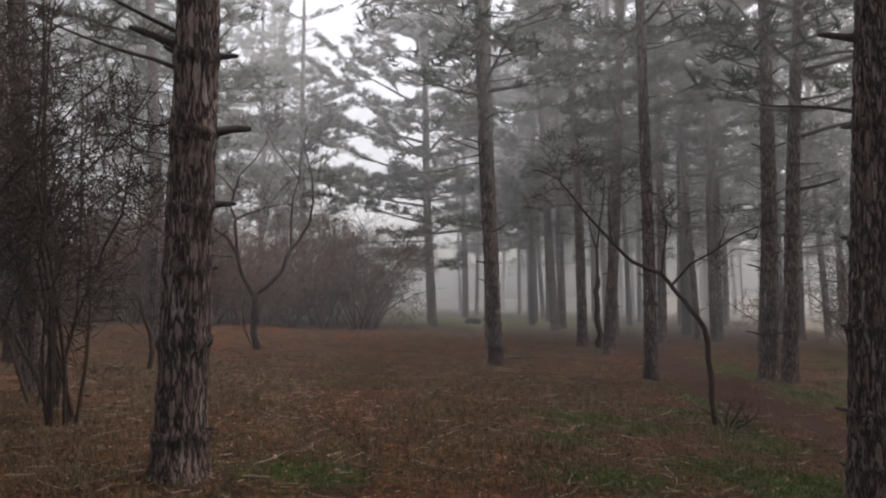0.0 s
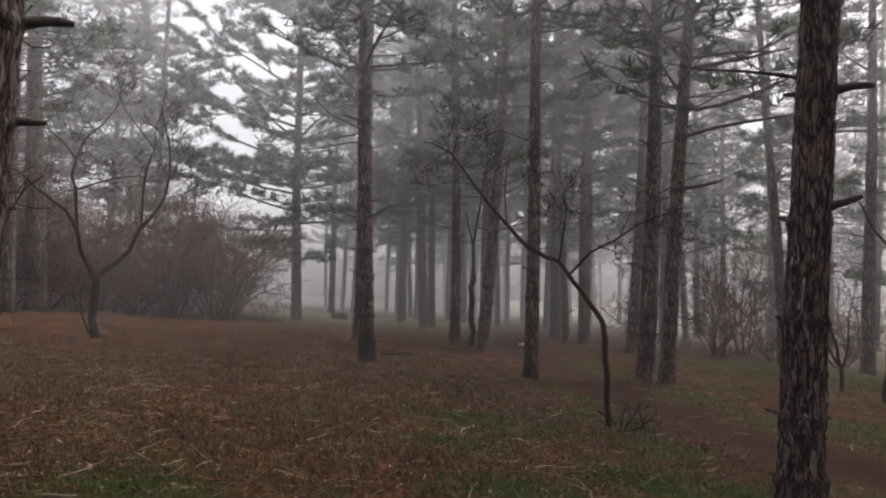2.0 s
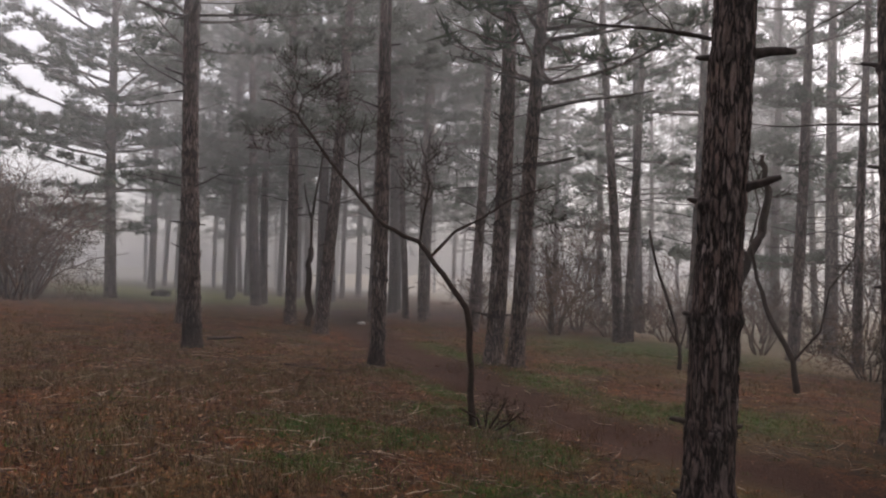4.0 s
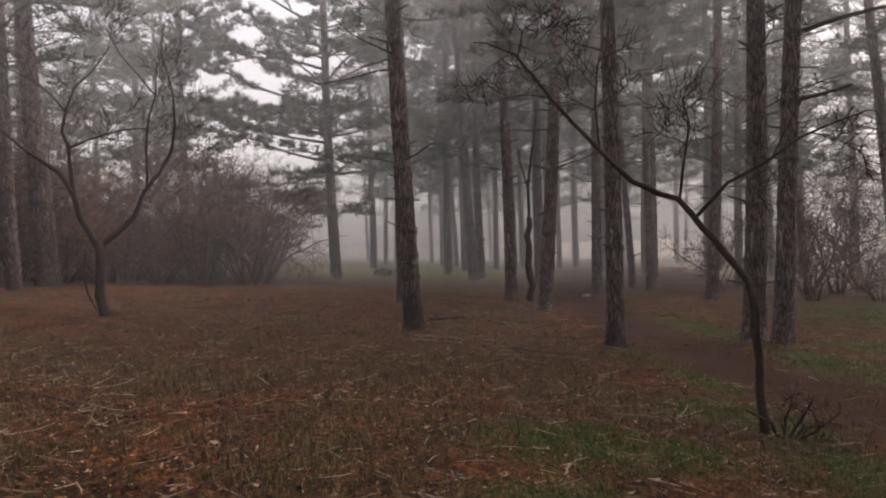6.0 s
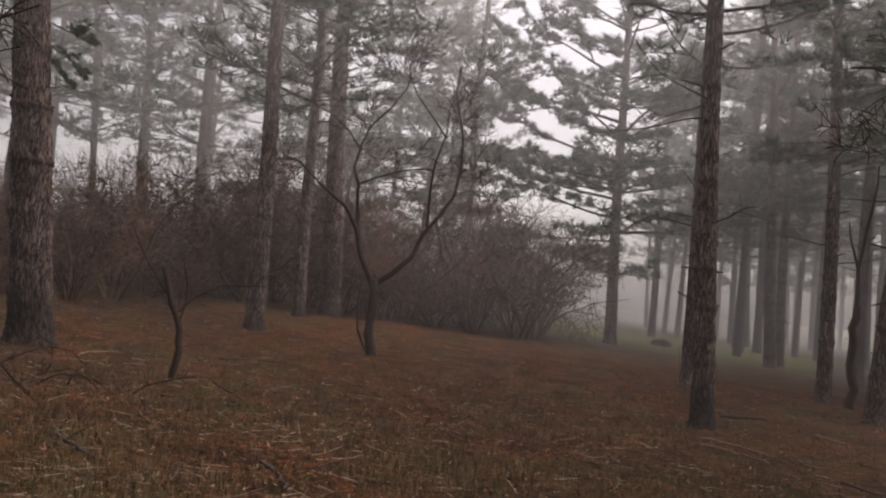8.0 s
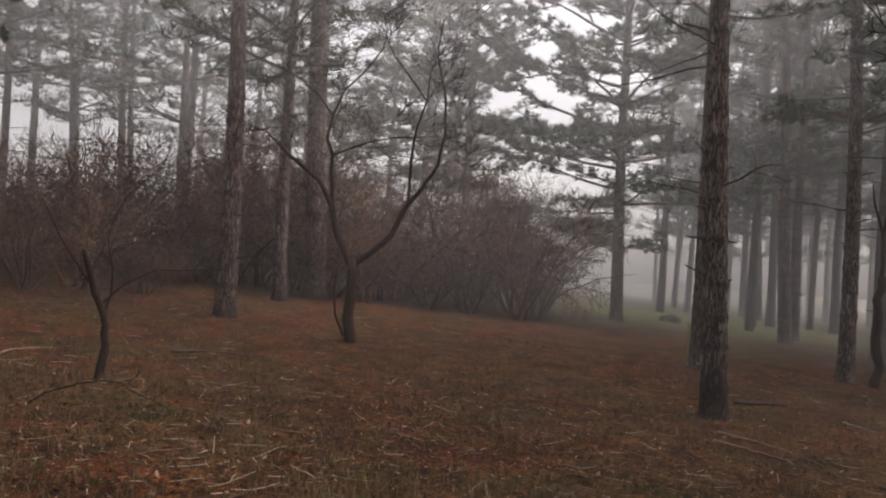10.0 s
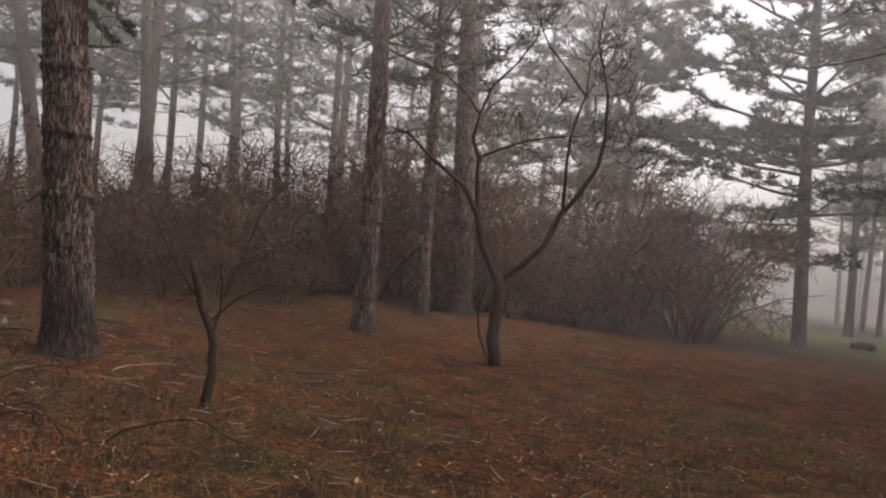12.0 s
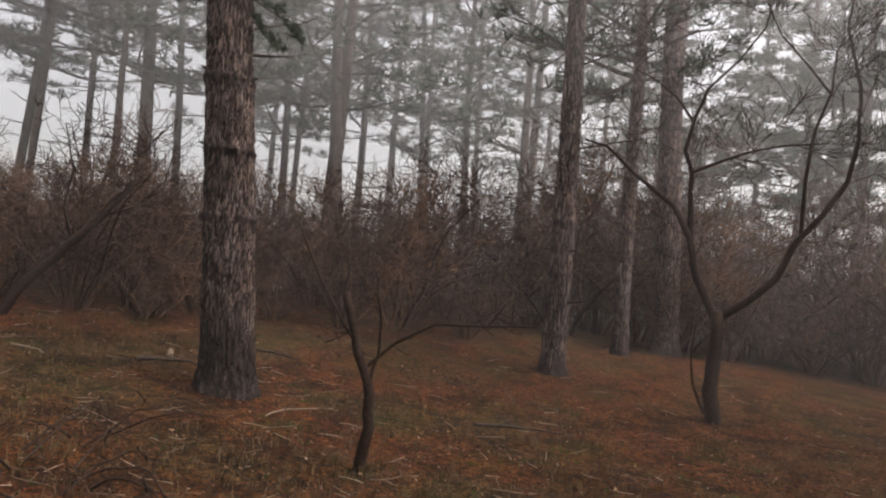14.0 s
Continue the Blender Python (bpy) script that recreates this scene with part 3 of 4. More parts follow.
for i, (px, py, lx, ly, dm) in enumerate(MIDDLE):
    low = 4.8 + (i * 7 % 5) * 0.6
    pine(40 + i, px, py, (lx, ly), dm, "slender pine stem fading into the fog", ((low + 0.8, 15.0, 2.6, 3, 1.45) if px > 10 else (low + (1.5 if px > 6 else 0), 16.0, 2.8, 4, 1.15)) if 1 < i < 16 else CROWNS[i % 4], 28, 0.06, 0.008, 9.0, dead=7, stubs=LONG if i == 1 else (), char=0.45 if i > 15 else 0.0)
layered_pine = pine(90, -2.99, 34.74, (-0.014, -0.001), 0.46, "pine with layered green branches almost down to the ground", (3.0, 19.0, 4.2, 6, 1.0), 24, 0.1, 0.0, 9.0, dead=6, height=21)
for i, (px, py) in enumerate(((-9.5, 36.5), (-14.5, 33.0), (-12.5, 40.0), (18.0, 19.5), (19.5, 25.5), (21.0, 15.0))):
    pine(95 + i, px, py, (0.01, 0), 0.4, "pine with layered green branches in the fog", (3.6 + i * 0.5, 18.0, 3.4, 5, 1.05) if i < 3 else (2.6, 15.0, 3.0, 4, 1.65), 18, 0.12, 0.0, 9.0, dead=4, height=20)
for k, (bz, turn, rise, size) in enumerate(((3.9, 187, -6, 0.75), (4.8, 206, 0, 0.9), (5.5, 176, 4, 1.0), (6.2, 197, 2, 1.05), (7.0, 184, 6, 1.1), (7.8, 210, 8, 1.05), (8.5, 190, 10, 1.0), (9.4, 172, 14, 1.0), (10.2, 200, 16, 0.95))):
    add_bough(9 + k % 3, pose(-0.014 * bz, 0, bz, 0, -rise, turn) @ Matrix.Scale(size, 4), layered_pine, "bough", "long living branch with dark green needles")
FAR = [(-19.8, 23.3, -0.06, -0.06, 0.42), (-23.7, 30.7, -0.05, -0.05, 0.3), (-21.0, 30.3, -0.04, -0.03, 0.33), (-18.2, 29.9, -0.03, -0.02, 0.35),
       (-21.0, 20.8, -0.108, -0.154, 0.46), (-20.4, 23.3, 0, 0, 0.5), (-23.6, 27.2, -0.02, -0.02, 0.31), (-25.9, 33.4, -0.045, -0.04, 0.27),
       (-24.3, 34.8, -0.04, -0.03, 0.32), (-24.2, 19.4, -0.02, -0.04, 0.46), (-27.3, 22.2, -0.04, -0.065, 0.31), (-27.5, 17.0, 0.014, 0.036, 0.29), (-30.0, 25.4, -0.018, -0.028, 0.25),
       (-26.0, 14.6, -0.03, -0.03, 0.24), (-24.6, 16.3, 0.01, 0.02, 0.22), (-28.2, 19.4, -0.03, -0.02, 0.26), (-22.8, 17.9, -0.02, -0.03, 0.21), (-29.6, 15.4, 0.02, 0.03, 0.27), (-31.0, 18.6, -0.02, 0, 0.28), (-6.3, 8.5, -0.05, -0.02, 0.3), (-1.7, 46.0, 0.01, 0, 0.4)]
for i, (px, py, lx, ly, dm) in enumerate(FAR):
    pine(120 + i, px, py, (lx, ly), dm, "grey pine stem standing in thick fog", HIGH_CROWNS[i % 2], 16, 0.15, 0.0, 9.0, dead=0 if px == -6.3 else 4, stub_rate=0.15, far=True, group="far pines")


def far_and_shade_wood():
    """The rest of the wood, and unseen shade trees: copies of grown stems, sector by sector round the walk (bearing
    from, to, nearest, farthest, how many).
    """
    rng = random.Random(77)
    models = [pine(200 + i, -30 + 4 * i, -34, (rng.uniform(-0.03, 0.03), rng.uniform(-0.03, 0.03)), rng.uniform(0.28, 0.42), "grey pine stem standing in thick fog",
                   LOW_CROWNS[i % 3] if i % 2 == 0 else CROWNS[i % 4], 12, 0.25, 0.0, 9.0, dead=4, stub_rate=0.1, far=True, group="far pines", height=23.0) for i in range(5)]
    placed = [(t.location.x, t.location.y) for t in bpy.data.objects if t.parent is None and t.name.startswith("pine_tree")]
    # The last four sectors are added out of view, to shade the ground.
    for b0, b1, near, far, count in ((-29, -15, 26, 40, 7), (-21, -4, 27, 52, 18), (-4, 1, 42, 58, 4), (15, 40, 32, 48, 8), (40, 54, 30, 42, 4), (-58, -27, 28, 46, 9), (-62, -24, 50, 84, 34), (-25, 2, 56, 84, 26), (76, 96, 8, 26, 9), (95, 262, 7, 26, 42), (262, 293, 9, 26, 12), (100, 300, 14, 40, 24)):
        made, tries = 0, 0
        while made < count and tries < 600:
            tries += 1
            b, d = radians(rng.uniform(b0, b1)), math.sqrt(rng.uniform(near ** 2, far ** 2))
            px, py = -1 - math.sin(b) * d, 4 + math.cos(b) * d
            if min(math.hypot(px - qx, py - qy) for qx, qy in placed) < 2.2:
                continue
            placed.append((px, py))
            made += 1
            copy_thing(rng.choice(models), pose(px, py, ground_z(px, py), 0, 0, rng.uniform(0, 360)))


far_and_shade_wood()


# ---- bare trees and shrubs ----
def bare_tree(seed, name, x, y, facing, limbs, label, category, shoots, depth, length, per, mat, sides=7, least=0.0035, spread=0.9, lift=0.04, bare=()):
    """A leafless tree. Limbs are lines of (right, up) in metres seen from the way it faces, with a radius at each end."""
    rng = random.Random(seed)
    tree = thing(name, x, y, ground_z(x, y) - 0.03, label, category, turn=facing)
    for i, (r0, r1, line) in enumerate(limbs):
        pts = [Vector((u, 0.12 * noise.noise((u * 1.7 + seed, w * 1.3, i)) * min(1.0, w), w)) for u, w in line]
        fine = []
        for a, b in zip(pts, pts[1:]):
            for k in range(3):
                p = a.lerp(b, k / 3)
                fine.append(p + Vector((rng.gauss(0, r1 * 0.5), rng.gauss(0, r1 * 0.5), 0)) * (1 if k else 0.3))
        fine.append(pts[-1])
        v, f = [], []
        n = len(fine) - 1
        tube(v, f, fine, [(r0 + (r1 - r0) * k / n) * (1 + 0.08 * noise.noise((k * 1.7, i, seed))) for k in range(n + 1)], sides)
        me = mesh_from("trunk" if i == 0 else "limb", v, f, mat)
        limb = part("trunk" if i == 0 else "limb", me, tree)
        if i >= shoots and i not in bare:
            tv, tf = [], []
            twigs(rng, tv, tf, fine, max(r1, 0.013), depth, length, per, 0.34, spread, 3, lift, 0.55, least, 4)
            tagged(part("spray", mesh_from("spray", tv, tf, mat, False), limb, "fine bare twigs"), kind="stuff")
    return tree


def scaled(k, pts, bx, by, tip=0.0):
    """A limb's line in steps of k metres from its foot, tipped to the left by tip a metre."""
    return [((u - bx) * k - tip * (by - w) * k, (by - w) * k) for u, w in pts]


K = 0.01082
bare_tree(1, "forked_bare_tree", -6.59, 19.07, 23, [
    (0.115, 0.085, scaled(K, [(757, 666), (760, 590), (765, 515)], 757, 657, 0.098)),
    (0.062, 0.012, scaled(K, [(765, 525), (800, 500), (835, 468), (860, 420), (890, 385), (920, 340), (932, 290), (936, 225), (925, 150), (938, 90)], 757, 657, 0.098)),
    (0.032, 0.008, scaled(K, [(866, 412), (872, 340), (885, 280), (905, 230), (912, 180), (935, 140)], 757, 657, 0.098)),
    (0.062, 0.012, scaled(K, [(762, 525), (742, 475), (734, 425), (715, 385), (690, 365), (660, 340), (630, 310), (600, 300)], 757, 657, 0.098)),
    (0.042, 0.008, scaled(K, [(735, 430), (735, 370), (738, 340), (730, 310), (742, 270), (760, 230), (800, 190), (830, 150), (850, 80)], 757, 657, 0.098)),
    (0.025, 0.008, scaled(K, [(738, 340), (770, 325), (810, 310), (850, 300), (900, 296)], 757, 657, 0.098)),
    (0.022, 0.007, scaled(K, [(742, 275), (720, 240), (690, 215), (640, 190)], 757, 657, 0.098)),
    (0.02, 0.007, scaled(K, [(905, 235), (880, 200), (850, 160), (830, 110)], 757, 657, 0.098)),
    (0.025, 0.01, scaled(K, [(748, 645), (735, 610), (733, 570), (742, 528)], 757, 657, 0.098)),
], "dark leafless tree forking low into crooked limbs", "bare tree", 1, 3, 1.3, 6, TWIG, 7, 0.0044, 0.75, 0.06, (8,))
K = 0.00548
bare_tree(2, "leaning_bare_sapling", 2.27, 8.93, -24, [
    (0.04, 0.022, scaled(K, [(950, 752), (948, 690), (947, 620), (936, 505), (890, 440), (838, 375), (770, 345), (722, 292)], 950, 735)),
    (0.022, 0.006, scaled(K, [(722, 292), (680, 245), (630, 180), (592, 128), (540, 100), (515, 95)], 950, 735)),
    (0.018, 0.006, scaled(K, [(865, 402), (910, 355), (960, 330), (1010, 295), (1060, 275), (1100, 262)], 950, 735)),
    (0.014, 0.005, scaled(K, [(840, 375), (848, 320), (858, 262), (850, 225), (880, 200)], 950, 735)),
    (0.011, 0.004, scaled(K, [(722, 292), (716, 225), (722, 165), (730, 125)], 950, 735)),
    (0.01, 0.004, scaled(K, [(595, 130), (605, 90), (635, 70)], 950, 735)),
], "thin leafless sapling leaning over the trail", "sapling", 1, 3, 0.6, 5, TWIG, 8, 0.0033)
K = 0.0068
bare_tree(3, "dead_sapling", -6.67, 12.71, 39, [
    (0.05, 0.03, scaled(K, [(350, 705), (366, 640), (368, 590), (358, 540), (350, 492)], 352, 697, 0.16)),
    (0.016, 0.005, scaled(K, [(366, 575), (400, 545), (450, 518), (500, 515), (560, 510)], 352, 697, 0.16)),
    (0.014, 0.005, scaled(K, [(366, 560), (345, 530), (320, 480), (300, 420)], 352, 697, 0.16)),
    (0.015, 0.008, scaled(K, [(366, 600), (382, 560), (388, 525), (386, 488)], 352, 697, 0.16)),
], "short dark dead sapling with broken top", "sapling", 1, 2, 0.32, 3, TWIG, 8, 0.0035)
bare_tree(4, "crooked_dead_tree", 8.95, 13.15, -39, [
    (0.1, 0.08, [(0, -0.1), (0.04, 0.92), (0.16, 1.72), (0.4, 2.3), (0.63, 2.77)]),
    (0.08, 0.04, [(0.63, 2.77), (0.73, 3.4), (0.66, 3.85), (0.63, 4.2)]),
    (0.04, 0.01, [(0.4, 2.3), (0.13, 2.77), (-0.2, 3.2), (-0.4, 3.7)]),
], "crooked dead tree with a broken top", "dead tree", 1, 2, 0.75, 5, TWIG, 8)
bare_tree(5, "bent_sapling", 9.36, 11.9, -43, [
    (0.06, 0.026, [(0.07, -0.1), (0.0, 0.55), (-0.35, 1.25), (-0.58, 1.95), (-0.7, 2.6)]),
    (0.026, 0.008, [(-0.7, 2.6), (-0.55, 3.2), (-0.7, 3.9)]),
    (0.024, 0.008, [(0.0, 0.55), (0.42, 1.1), (0.55, 1.8), (0.97, 2.4)]),
], "bent leafless sapling with a few shoots", "sapling", 1, 2, 0.65, 5, TWIG, 7)
bare_tree(9, "leaning_dead_sapling", 9.05, 14.66, -34, [
    (0.045, 0.025, [(0.0, -0.1), (0.02, 0.5), (-0.1, 1.1), (-0.4, 2.0), (-0.6, 2.9)]),
    (0.025, 0.008, [(0.02, 0.5), (-0.15, 0.8), (-0.25, 1.0)]),
    (0.025, 0.008, [(0.0, 0.4), (0.14, 0.9), (0.16, 1.5), (0.3, 2.2)]),
], "thin dead sapling leaning beside the trail", "sapling", 1, 2, 0.5, 4, TWIG, 7)


bare_tree(10, "leaning_dead_tree", -13.14, 12.35, 54, [
    (0.07, 0.045, [(-0.15, -0.1), (0.05, 0.35), (0.65, 1.05), (1.0, 1.45), (1.3, 1.95)]),
    (0.022, 0.006, [(0.65, 1.05), (0.5, 1.5), (0.55, 2.0), (0.4, 2.6)]),
    (0.02, 0.006, [(1.0, 1.45), (1.35, 1.6), (1.7, 2.0), (1.8, 2.5)]),
], "dark dead stem leaning among the shrubs", "dead tree", 1, 3, 0.6, 4, TWIG, 8, 0.0045)
bare_tree(7, "broken_shoots", 2.36, 8.82, -24, [
    (0.016, 0.010, [(0, -0.03), (-0.07, 0.14), (-0.26, 0.24)]),
    (0.016, 0.009, [(0.02, -0.03), (0.14, 0.17), (0.24, 0.36)]),
    (0.014, 0.008, [(0.03, -0.03), (0.24, 0.09), (0.4, 0.23)]),
    (0.012, 0.007, [(0.0, -0.03), (0.03, 0.17), (0.09, 0.32)]),
    (0.012, 0.007, [(0.05, -0.03), (0.16, 0.12), (0.34, 0.14)]),
], "cluster of short broken shoots at the sapling's foot", "shoots", 1, 2, 0.2, 5, TWIG, 6, 0.003)
bare_tree(8, "forked_dead_stem", 7.75, 8.4, -38, [
    (0.05, 0.04, [(0.02, -0.05), (0.05, 1.2), (0.12, 2.2), (0.28, 2.8)]),
    (0.035, 0.01, [(0.28, 2.8), (0.42, 3.3), (0.52, 4.0)]),
    (0.02, 0.008, [(0.2, 2.5), (0.16, 3.2), (0.24, 3.9)]),
], "dark forked dead stem close behind a pine", "dead tree", 1, 2, 0.4, 3, TWIG, 8)
bare_tree(6, "dead_snag", 2.85, 22.7, -8, [
    (0.10, 0.075, [(0, -0.1), (0.02, 0.7), (0.0, 1.5), (0.03, 2.2)]),
    (0.045, 0.02, [(0.03, 2.2), (0.02, 3.0), (0.15, 3.9), (0.28, 4.7), (0.3, 5.2)]),
    (0.03, 0.012, [(0.02, 3.0), (-0.15, 3.6), (-0.2, 4.0)]),
], "dark dead snag leaning against a pine stem", "dead tree", 1, 2, 0.4, 3, TWIG, 8)


def shrub_model(seed, tall, wide, stems, depth, per, label, thick=1.0, x=0.0, y=-40.0, fan=(0, 360), least=0.0045, reach=0.32, mat=None, joints=4):
    """A bare many-stemmed shrub; each stem carries its own twigs."""
    rng = random.Random(seed)
    bush = thing("bare_shrub", x, y, ground_z(x, y), label, "shrub", "shrubs of the thicket")
    for k in range(stems):
        a = radians(fan[0] + (fan[1] - fan[0]) * (k + rng.uniform(-0.4, 0.4)) / stems)
        out = rng.uniform(0.2, 0.9) * wide
        v, f = [], []
        line = wander(rng, Vector((math.cos(a) * 0.14, math.sin(a) * 0.14, -0.06)), Vector((math.cos(a) * out / tall, math.sin(a) * out / tall, 1)), tall * rng.uniform(0.75, 1.2), 8, 0.22 if mat else 0.3, 0.0 if mat else -0.02)
        r = rng.uniform(0.016, 0.03) * thick
        tube(v, f, line, [r * (1 - 0.8 * j / 8) for j in range(9)], 5, False)
        twigs(rng, v, f, line, r * 0.6, depth, tall * reach, per, 0.42 if tall > 3 else 0.34, 1.1, 3, 0.02, least=least, joints=joints)
        part("stem", mesh_from("stem", v, f, mat or SHRUB, False), bush)
    return bush


def thicket():
    rng = random.Random(5)
    models = [shrub_model(1, 2.5, 1.7, 9, 2, 8, "dense bare brown shrub of the thicket", 1.2, x=-12, least=0.0065, reach=0.36), shrub_model(2, 3.3, 1.7, 9, 2, 9, "tall bare grey-brown shrub of the thicket", 1.25, x=-8, least=0.0065, reach=0.34),
              shrub_model(3, 1.6, 1.8, 10, 2, 8, "low tangled bare shrub of the thicket", 1.1, x=-4, least=0.006, reach=0.4), shrub_model(4, 3.8, 1.5, 9, 2, 9, "upright bare shrub of the thicket", 1.3, x=0, least=0.0065, reach=0.32)]
    spots = []
    for b0, b1, near, far, count in ((9, 23, 22.5, 30, 24), (20, 36, 20.5, 29, 31), (36, 52, 16.5, 27, 34), (52, 74, 15.0, 24, 52), (74, 100, 14.5, 24, 22)):
        made, tries = 0, 0
        while made < count and tries < 900:
            tries += 1
            b, d = radians(rng.uniform(b0, b1)), rng.uniform(near, far)
            px, py = -1 - math.sin(b) * d, 5.6 + math.cos(b) * d
            if any(math.hypot(px - qx, py - qy) < (1.1 if b < radians(50) else 0.8) for qx, qy in spots):
                continue
            spots.append((px, py))
            made += 1
            copy_thing(rng.choice(models if b < radians(34) else models[:3]), pose(px, py, ground_z(px, py), rng.uniform(-6, 6), rng.uniform(-6, 6), rng.uniform(0, 360)) @ Matrix.Scale(rng.uniform(0.65, 1.2) * (1.25 if b < radians(34) else 0.92 if b < radians(52) else 0.8), 4))
    for px, py, s, k in ((11.9, 25.6, 1.1, 1), (10.9, 23.6, 0.9, 0), (13.2, 26.3, 1.1, 3), (12.6, 23.2, 0.8, 2), (9.9, 27.5, 1.0, 0), (15.2, 28.2, 1.2, 1), (17.3, 26.0, 1.2, 0), (17.0, 9.2, 1.3, 3), (14.6, 18.6, 0.9, 0), (14, 22, 1.0, 2), (16.5, 15.5, 1.2, 0), (15.8, 11.0, 1.3, 1), (13.0, 13.6, 0.9, 2), (17.5, 19.5, 1.2, 2), (16, 7.5, 1.2, 1), (18.5, 13.0, 1.3, 0), (19.5, 17.0, 1.3, 1), (18.0, 22.5, 1.2, 0), (15.5, 25.5, 1.2, 2), (20.5, 20.5, 1.3, 3), (19.0, 10.0, 1.2, 2)):
        copy_thing(models[k], pose(px, py, ground_z(px, py), 0, 0, 137 * px) @ Matrix.Scale(s, 4))
    shrub_model(25, 4.3, 1.15, 8, 3, 6, "big dark tangled leafless bush beside the thick pine", 0.9, -4.65, 6.1, (0, 360), 0.0042, 0.23, TWIG, 3)
    shrub_model(26, 4.6, 1.1, 8, 3, 6, "dark leafless bush with hanging twigs", 0.95, -5.65, 5.95, (0, 360), 0.0042, 0.22, TWIG, 3)
    shrub_model(27, 4.4, 1.2, 7, 3, 6, "dark leafless bush behind the others, full of twigs", 0.95, -5.5, 7.3, (0, 360), 0.005, 0.23, TWIG, 3)


thicket()


def bramble():
    """Low arching canes over a tussocky patch."""
    rng = random.Random(8)
    x, y = BRAMBLE
    plant = thing("bramble", x, y, ground_z(x, y), "low arching bare bramble canes over dry grass", "bramble")
    for k in range(13):
        a, ln = rng.uniform(0, 6.28), rng.uniform(0.6, 1.5)
        pts, ox, oy = [], rng.uniform(-1.1, 1.1), rng.uniform(-0.6, 0.6)
        for j in range(9):
            u = j / 8
            px, py = ox + math.cos(a + 0.5 * u) * ln * u, oy + math.sin(a + 0.5 * u) * ln * u
            pts.append(Vector((px, py, ground_z(x + px, y + py) - ground_z(x, y) + 0.02 + 0.24 * ln * math.sin(math.pi * min(1, u * 1.02)) * rng.uniform(0.75, 1.0))))
        v, f = [], []
        tube(v, f, pts, [0.010 * (1 - 0.6 * j / 8) for j in range(9)], 5)
        twigs(rng, v, f, pts, 0.005, 2, 0.25, 3)
        part("cane", mesh_from("cane", v, f, TWIG), plant)


BRAMBLE = (-6.9, 10.8)
bramble()


def stump():
    v, f, *_ = pine_trunk(701, 0.2, 3.6, (-0.04, -0.05), 28, 0.05, 0.012, 5)
    v = [Vector((p.x, p.y, min(p.z, 0.92 + 0.08 * noise.noise((p.x * 9, p.y * 9, 1))))) for p in v]
    f.append(tuple(range(len(v) - 28, len(v))))
    ob = thing("tree_stump", -15.4, 16.6, ground_z(-15.4, 16.6), "tall broken dark stump at the bank", "stump")
    part("stump", mesh_from("stump", v, f, PINE_BARK), ob)


stump()


# ---- litter, grass and sticks ----
def scatter(name, label, category, mat, count, seed, maker, accept):
    rng = random.Random(seed)
    v, f, made, tries = [], [], 0, 0
    while made < count and tries < count * 12:
        tries += 1
        d, b = 2.0 + 16 * rng.random() ** 1.4, rng.uniform(-1.25, 1.9)
        cx = rng.uniform(-1.8, -0.5)
        cy = rng.uniform(-0.8, 8.5)
        px, py = cx - math.sin(b) * d, cy + math.cos(b) * d
        if rng.random() > accept(px, py):
            continue
        maker(rng, v, f, Vector((px, py, rough_z(px, py))))
        made += 1
    ob = new(name, mesh_from(name, v, f, mat, False))
    return tagged(ob, label, category, kind="stuff")


def leaf(rng, v, f, p):
    a, s = rng.uniform(0, 6.28), rng.choice((0.007, 0.010, 0.014, 0.02)) * rng.uniform(0.8, 1.2)
    u = Vector((math.cos(a), math.sin(a), rng.uniform(-0.3, 0.5))) * s
    w = Vector((-math.sin(a), math.cos(a), rng.uniform(-0.5, 0.5))) * s * 0.55
    k, p = len(v), p + Vector((0, 0, 0.012))
    up = Vector((0, 0, s * 0.35))
    v.extend((p - u, p + w, p + u + up, p - w, p + up * 0.8))
    f.extend(((k, k + 4, k + 1), (k + 1, k + 4, k + 2), (k + 2, k + 4, k + 3), (k + 3, k + 4, k)))


def big_leaf(rng, v, f, p):
    n, size = len(v), rng.uniform(1.1, 1.6)
    leaf(rng, v, f, p)
    for k in range(n, len(v)):
        v[k] = p + (v[k] - p) * size


def needle_pair(rng, v, f, p):
    a, s = rng.uniform(0, 6.28), rng.uniform(0.05, 0.1)
    u = Vector((math.cos(a), math.sin(a), rng.uniform(-0.05, 0.25))) * s
    w = Vector((-math.sin(a), math.cos(a), 0)) * 0.0028
    k, p = len(v), p + Vector((0, 0, 0.01))
    v.extend((p - w, p + w, p + u + w * 0.4, p + u - w * 0.4))
    f.append((k, k + 1, k + 2, k + 3))


def tussock(tall, blades):
    def make(rng, v, f, p):
        for _ in range(blades):
            a, h = rng.uniform(0, 6.28), tall * rng.uniform(0.4, 1.2)
            q = p + Vector((rng.gauss(0, 0.035), rng.gauss(0, 0.035), -0.005))
            out = Vector((math.cos(a), math.sin(a), 0)) * h * rng.uniform(0.15, 0.9)
            w = Vector((-math.sin(a), math.cos(a), 0)) * 0.0028
            k = len(v)
            m = q + out * 0.4 + Vector((0, 0, h * 0.65))
            e = q + out + Vector((0, 0, h * rng.uniform(0.4, 0.95)))
            v.extend((q - w, q + w, m + w * 0.8, m - w * 0.8, e))
            f.extend(((k, k + 1, k + 2, k + 3), (k + 3, k + 2, k + 4)))
    return make


def off_trail(x, y):
    return min(1.0, max(0.08, trail_distance(x, y) - 0.3))


